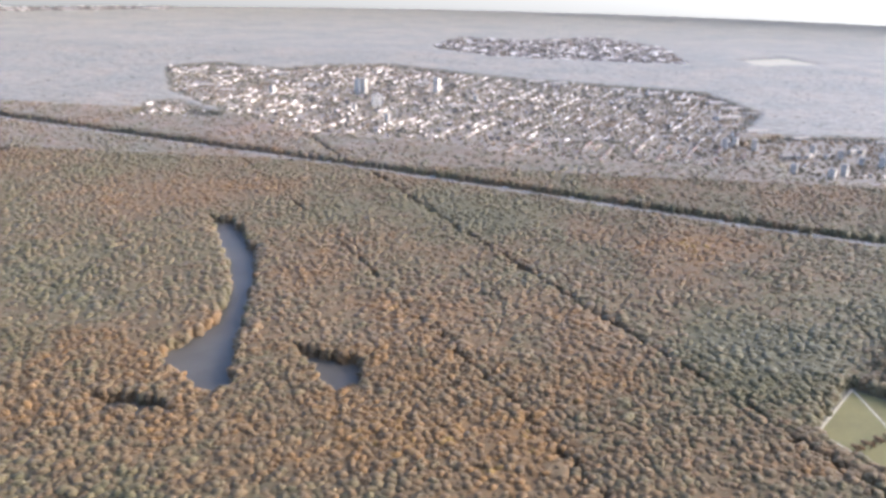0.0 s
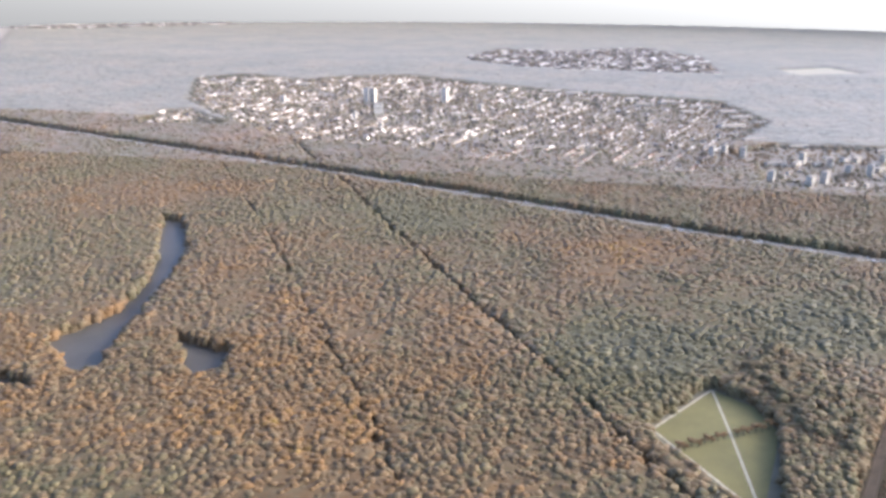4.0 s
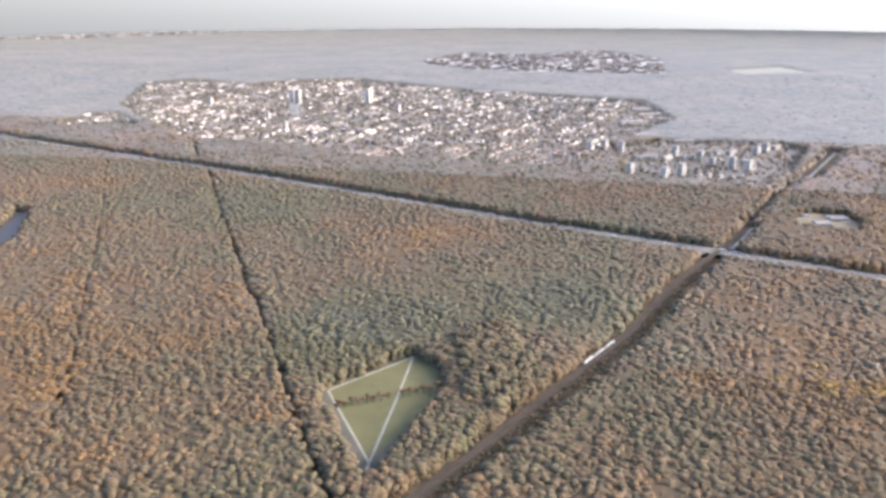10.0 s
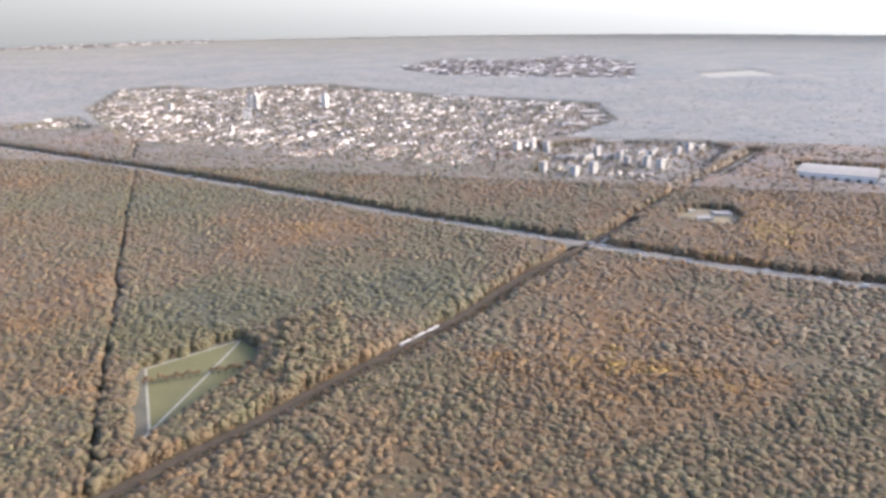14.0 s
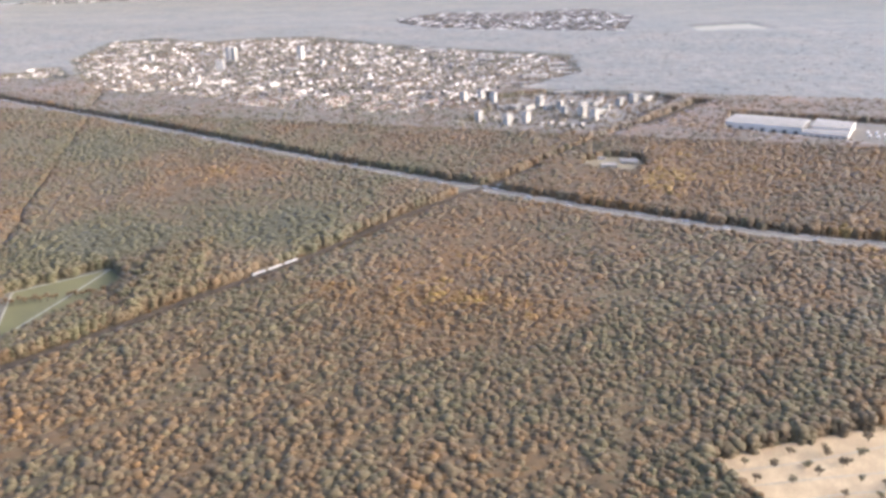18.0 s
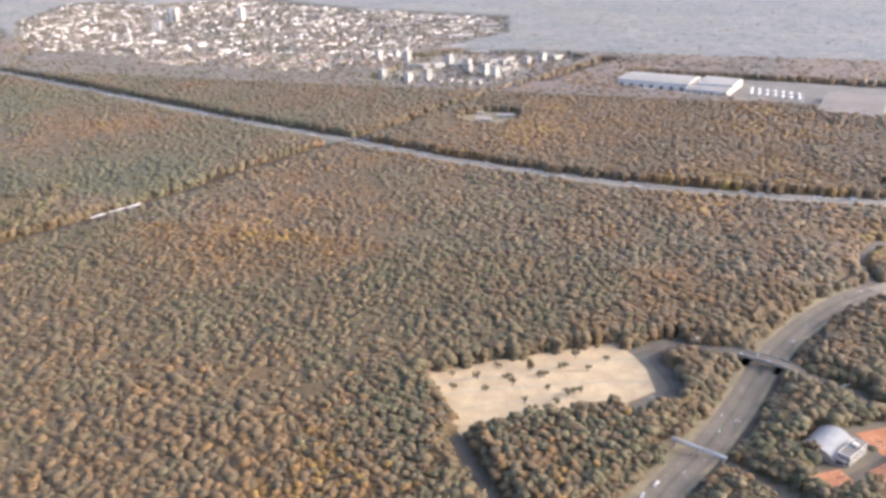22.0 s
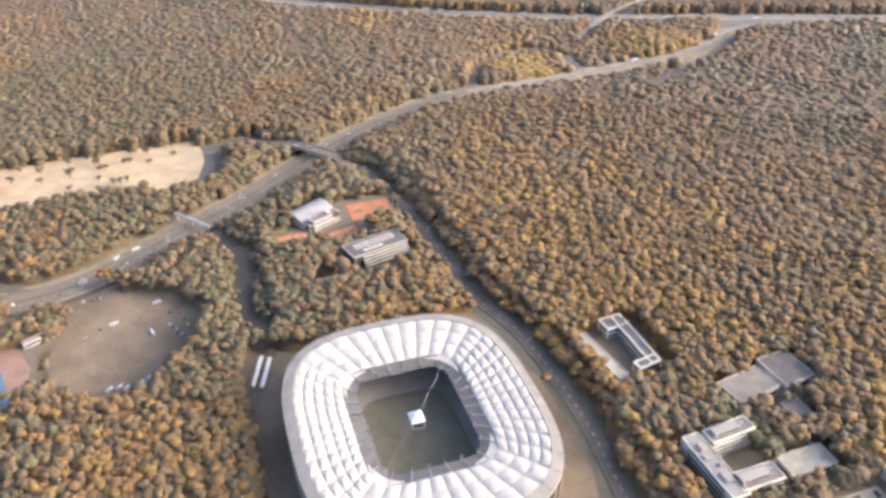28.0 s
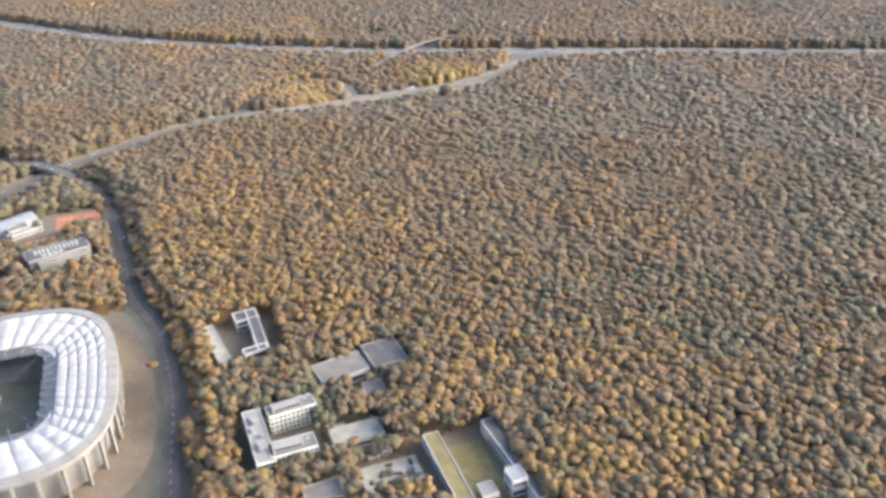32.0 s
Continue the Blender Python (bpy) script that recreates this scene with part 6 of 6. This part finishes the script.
for i, (x, y) in enumerate([(838, 199.5), (841, 201.5), (844, 201.5), (846, 203.5), (848, 205.5), (849.5, 208)]):
    ob = put(bus, pose(x, y, 0.2, 0, 0, 62 + 6 * i))
    ob["label"] = "white van parked in a row at the car park's edge"
    ob["group"] = "vans on the car park"
    ob.scale = (0.62, 0.9, 0.8)
for i, (x, y) in enumerate([(837, 249), (841, 241), (843, 240), (845, 239), (847, 236.5), (849, 236), (854, 239), (852, 243), (902, 237), (904, 239), (892, 231), (796, 248), (799, 250), (802, 252), (814, 232), (811, 226), (845, 246), (848, 243), (839, 252)]):
    put(white_car if i % 2 else dark_car, pose(x, y, 0.2, 0, 0, 20 + 37 * i), "white car parked on brown earth" if i % 2 else "dark car parked on brown earth")

# a white train standing on the line
for k, (s0, s1) in enumerate(((0.0, 0.32), (0.34, 0.66), (0.68, 1.0))):
    a, b = np.array((349.0, 505.0)), np.array((365.5, 540.0))
    p, q = a + (b - a) * s0, a + (b - a) * s1
    turn, long = math.degrees(math.atan2(q[1] - p[1], q[0] - p[0])), float(np.linalg.norm(q - p))
    _, mid, side = on_line(RAILWAY, *((p + q) / 2))
    c = mid + side * 2.0
    tr = thing("train_carriage", "white railway carriage standing on the line", "carriage", pose(c[0], c[1], 0.55, 0, 0, turn), "carriages of a train")
    part("body", shaped("body", [(-long / 2, 0.3), (long / 2, 0.3), (long / 2, 1.2), (long / 2 - 0.15, 1.55), (-long / 2 + 0.15, 1.55), (-long / 2, 1.2)], 1.15, "white_paint", 0.8), tr)
    for sgn in (-1, 1):
        part("window_band", boxes("window_band", [(0, sgn * 0.56, 0.75, long * 0.85, 0.08, 0.3, 0)], "glass"), tr)
    for sx in (-long * 0.35, long * 0.35):
        part("bogie", boxes("bogie", [(sx, 0, 0.05, 1.4, 0.8, 0.28, 0)], "rubber"), tr)

# the railway crosses under the motorway's bridge
rb = thing("motorway_bridge", "low concrete bridge carrying the motorway over the railway", "bridge", pose(469, 785, 0, 0, 0, -18))
for sgn in (-1, 1):
    part("parapet", boxes("parapet", [(0, sgn * 9.2, 0, 12, 0.4, 1.4, 0)], "ring"), rb)

# ---------------------------------------------------------------- single trees and bushes
def tree(label, h, seed, tint, mat="leaf", name="tree", category="tree"):
    """A tapered trunk with limbs, and a crown of many clumps with gaps."""
    r = np.random.RandomState(seed)
    ob = thing(name, label, category)
    pts = np.array([(0, 0, 0, 0.05), (0.02, 0.0, 0.35, 0.035), (0.0, 0.03, 0.75, 0.018)]) * h
    v, f = [], []

    def limb(a, b, ra, rb):
        a, b = Vector(a), Vector(b)
        m = (b - a).to_track_quat("Z", "Y").to_matrix()
        k0 = len(v)
        for c, rad in ((a, ra), (b, rb)):
            v.extend(c + m @ Vector((math.cos(q) * rad, math.sin(q) * rad, 0)) for q in np.linspace(0, 6.28, 7)[:-1])
        f.extend((k0 + q, k0 + (q + 1) % 6, k0 + 6 + (q + 1) % 6, k0 + 6 + q) for q in range(6))

    for p, q in zip(pts[:-1], pts[1:]):
        limb(p[:3], q[:3], p[3], q[3])
    ends = []
    for k in range(5):
        a = k * 1.26 + r.rand()
        e = (math.cos(a) * h * 0.28, math.sin(a) * h * 0.28, h * (0.55 + 0.25 * r.rand()))
        limb((0, 0, h * (0.3 + 0.07 * k)), e, h * 0.02, h * 0.006)
        ends.append(e)
    part("trunk", mesh_of("trunk", v, [(np.array(f), 0)], ["bark"], True), ob, "grey-brown trunk with limbs")
    c = np.array([(e[0] + (r.rand() - 0.5) * h * 0.2, e[1] + (r.rand() - 0.5) * h * 0.2, e[2] + (r.rand() - 0.3) * h * 0.25) for e in ends for _ in range(4)] + [(0, 0, h * 0.85), (0.05 * h, 0.04 * h, h * 0.72)])
    rad = h * (0.09 + 0.09 * r.rand(len(c)))
    shape = ICO[r.randint(0, len(ICO), len(c))]
    vv = shape * rad[:, None, None] + c[:, None, :]
    ff = ICOF[None] + len(ICOV) * np.arange(len(c))[:, None, None]
    part("crown", mesh_of("crown", vv.reshape(-1, 3), [(ff.reshape(-1, 3), 0)], [mat], True, np.full(len(c) * len(ICOV), tint)), ob)
    return ob


sand_bush = [tree("low brown bush growing on pale sand", 3.8, 3, 0.50, name="bush", category="bush"), tree("small olive bush growing on pale sand", 3.0, 8, 0.30, name="bush", category="bush")]
for i, (x, y) in enumerate([(704, 353), (711, 342), (695, 339), (718, 356), (735, 362), (741, 351), (728, 371), (744, 373), (758, 375), (766, 388), (750, 387), (757, 353), (751, 349), (747, 341), (732, 337), (743, 333), (738, 329), (691, 352), (712, 366), (759, 399), (723, 351), (754, 351), (729, 369), (720, 358), (737, 363), (746, 374)]):
    ob = put(sand_bush[i % 2], pose(x, y, 0.2, 0, 0, 67 * i))
    ob["group"] = "bushes on the sand"
    ob.scale = (1.45 + 0.3 * math.sin(i * 2.1), 1.35, 1.15 + 0.2 * math.sin(i * 1.3))
row_tree = [tree("slender brown autumn tree in a row across the meadow", 6.0, 12, 0.66), tree("rust-coloured tree in a row across the meadow", 5.2, 15, 0.74)]
for i in range(17):
    s = i / 16
    x, y = 206 + 62 * s, 416.5 + 39 * s
    if 0.46 < s < 0.52:
        continue
    ob = put(row_tree[i % 2], pose(x, y + math.sin(i * 3.7), 0.1, 0, 0, 80 * i))
    ob["group"] = "trees across the meadow"
park_tree = [tree("golden autumn tree standing near the stadium", 8.5, 21, 0.86), tree("olive-green tree standing near the stadium", 9.0, 25, 0.30), tree("brown-leaved tree standing near the stadium", 8.0, 29, 0.62)]
spots = [(1044, 224), (1038, 214), (1046, 232), (1052, 236), (1066, 228), (1080, 226), (1086, 222), (1075, 212), (1082, 197), (1088, 194), (1072, 190), (1056, 182), (1050, 190), (1042, 200), (1036, 226), (1012, 252), (1007, 268), (1016, 238), (1103, 218), (1100, 224),
         (883, 312), (905, 330), (910, 338), (860, 326), (855, 345), (880, 305), (908, 355), (800, 262), (806, 264), (798, 233), (793, 229), (1120, 222), (1126, 226), (1070, 182), (1060, 178), (1096, 240), (1100, 246), (1056, 250), (1052, 243)]
for i, (x, y) in enumerate(spots):
    ob = put(park_tree[i % 3], pose(x, y, 0, 0, 0, 51 * i))
    ob["group"] = "trees by the stadium"
    ob.scale = (0.8 + 0.35 * abs(math.sin(i * 1.7)),) * 3
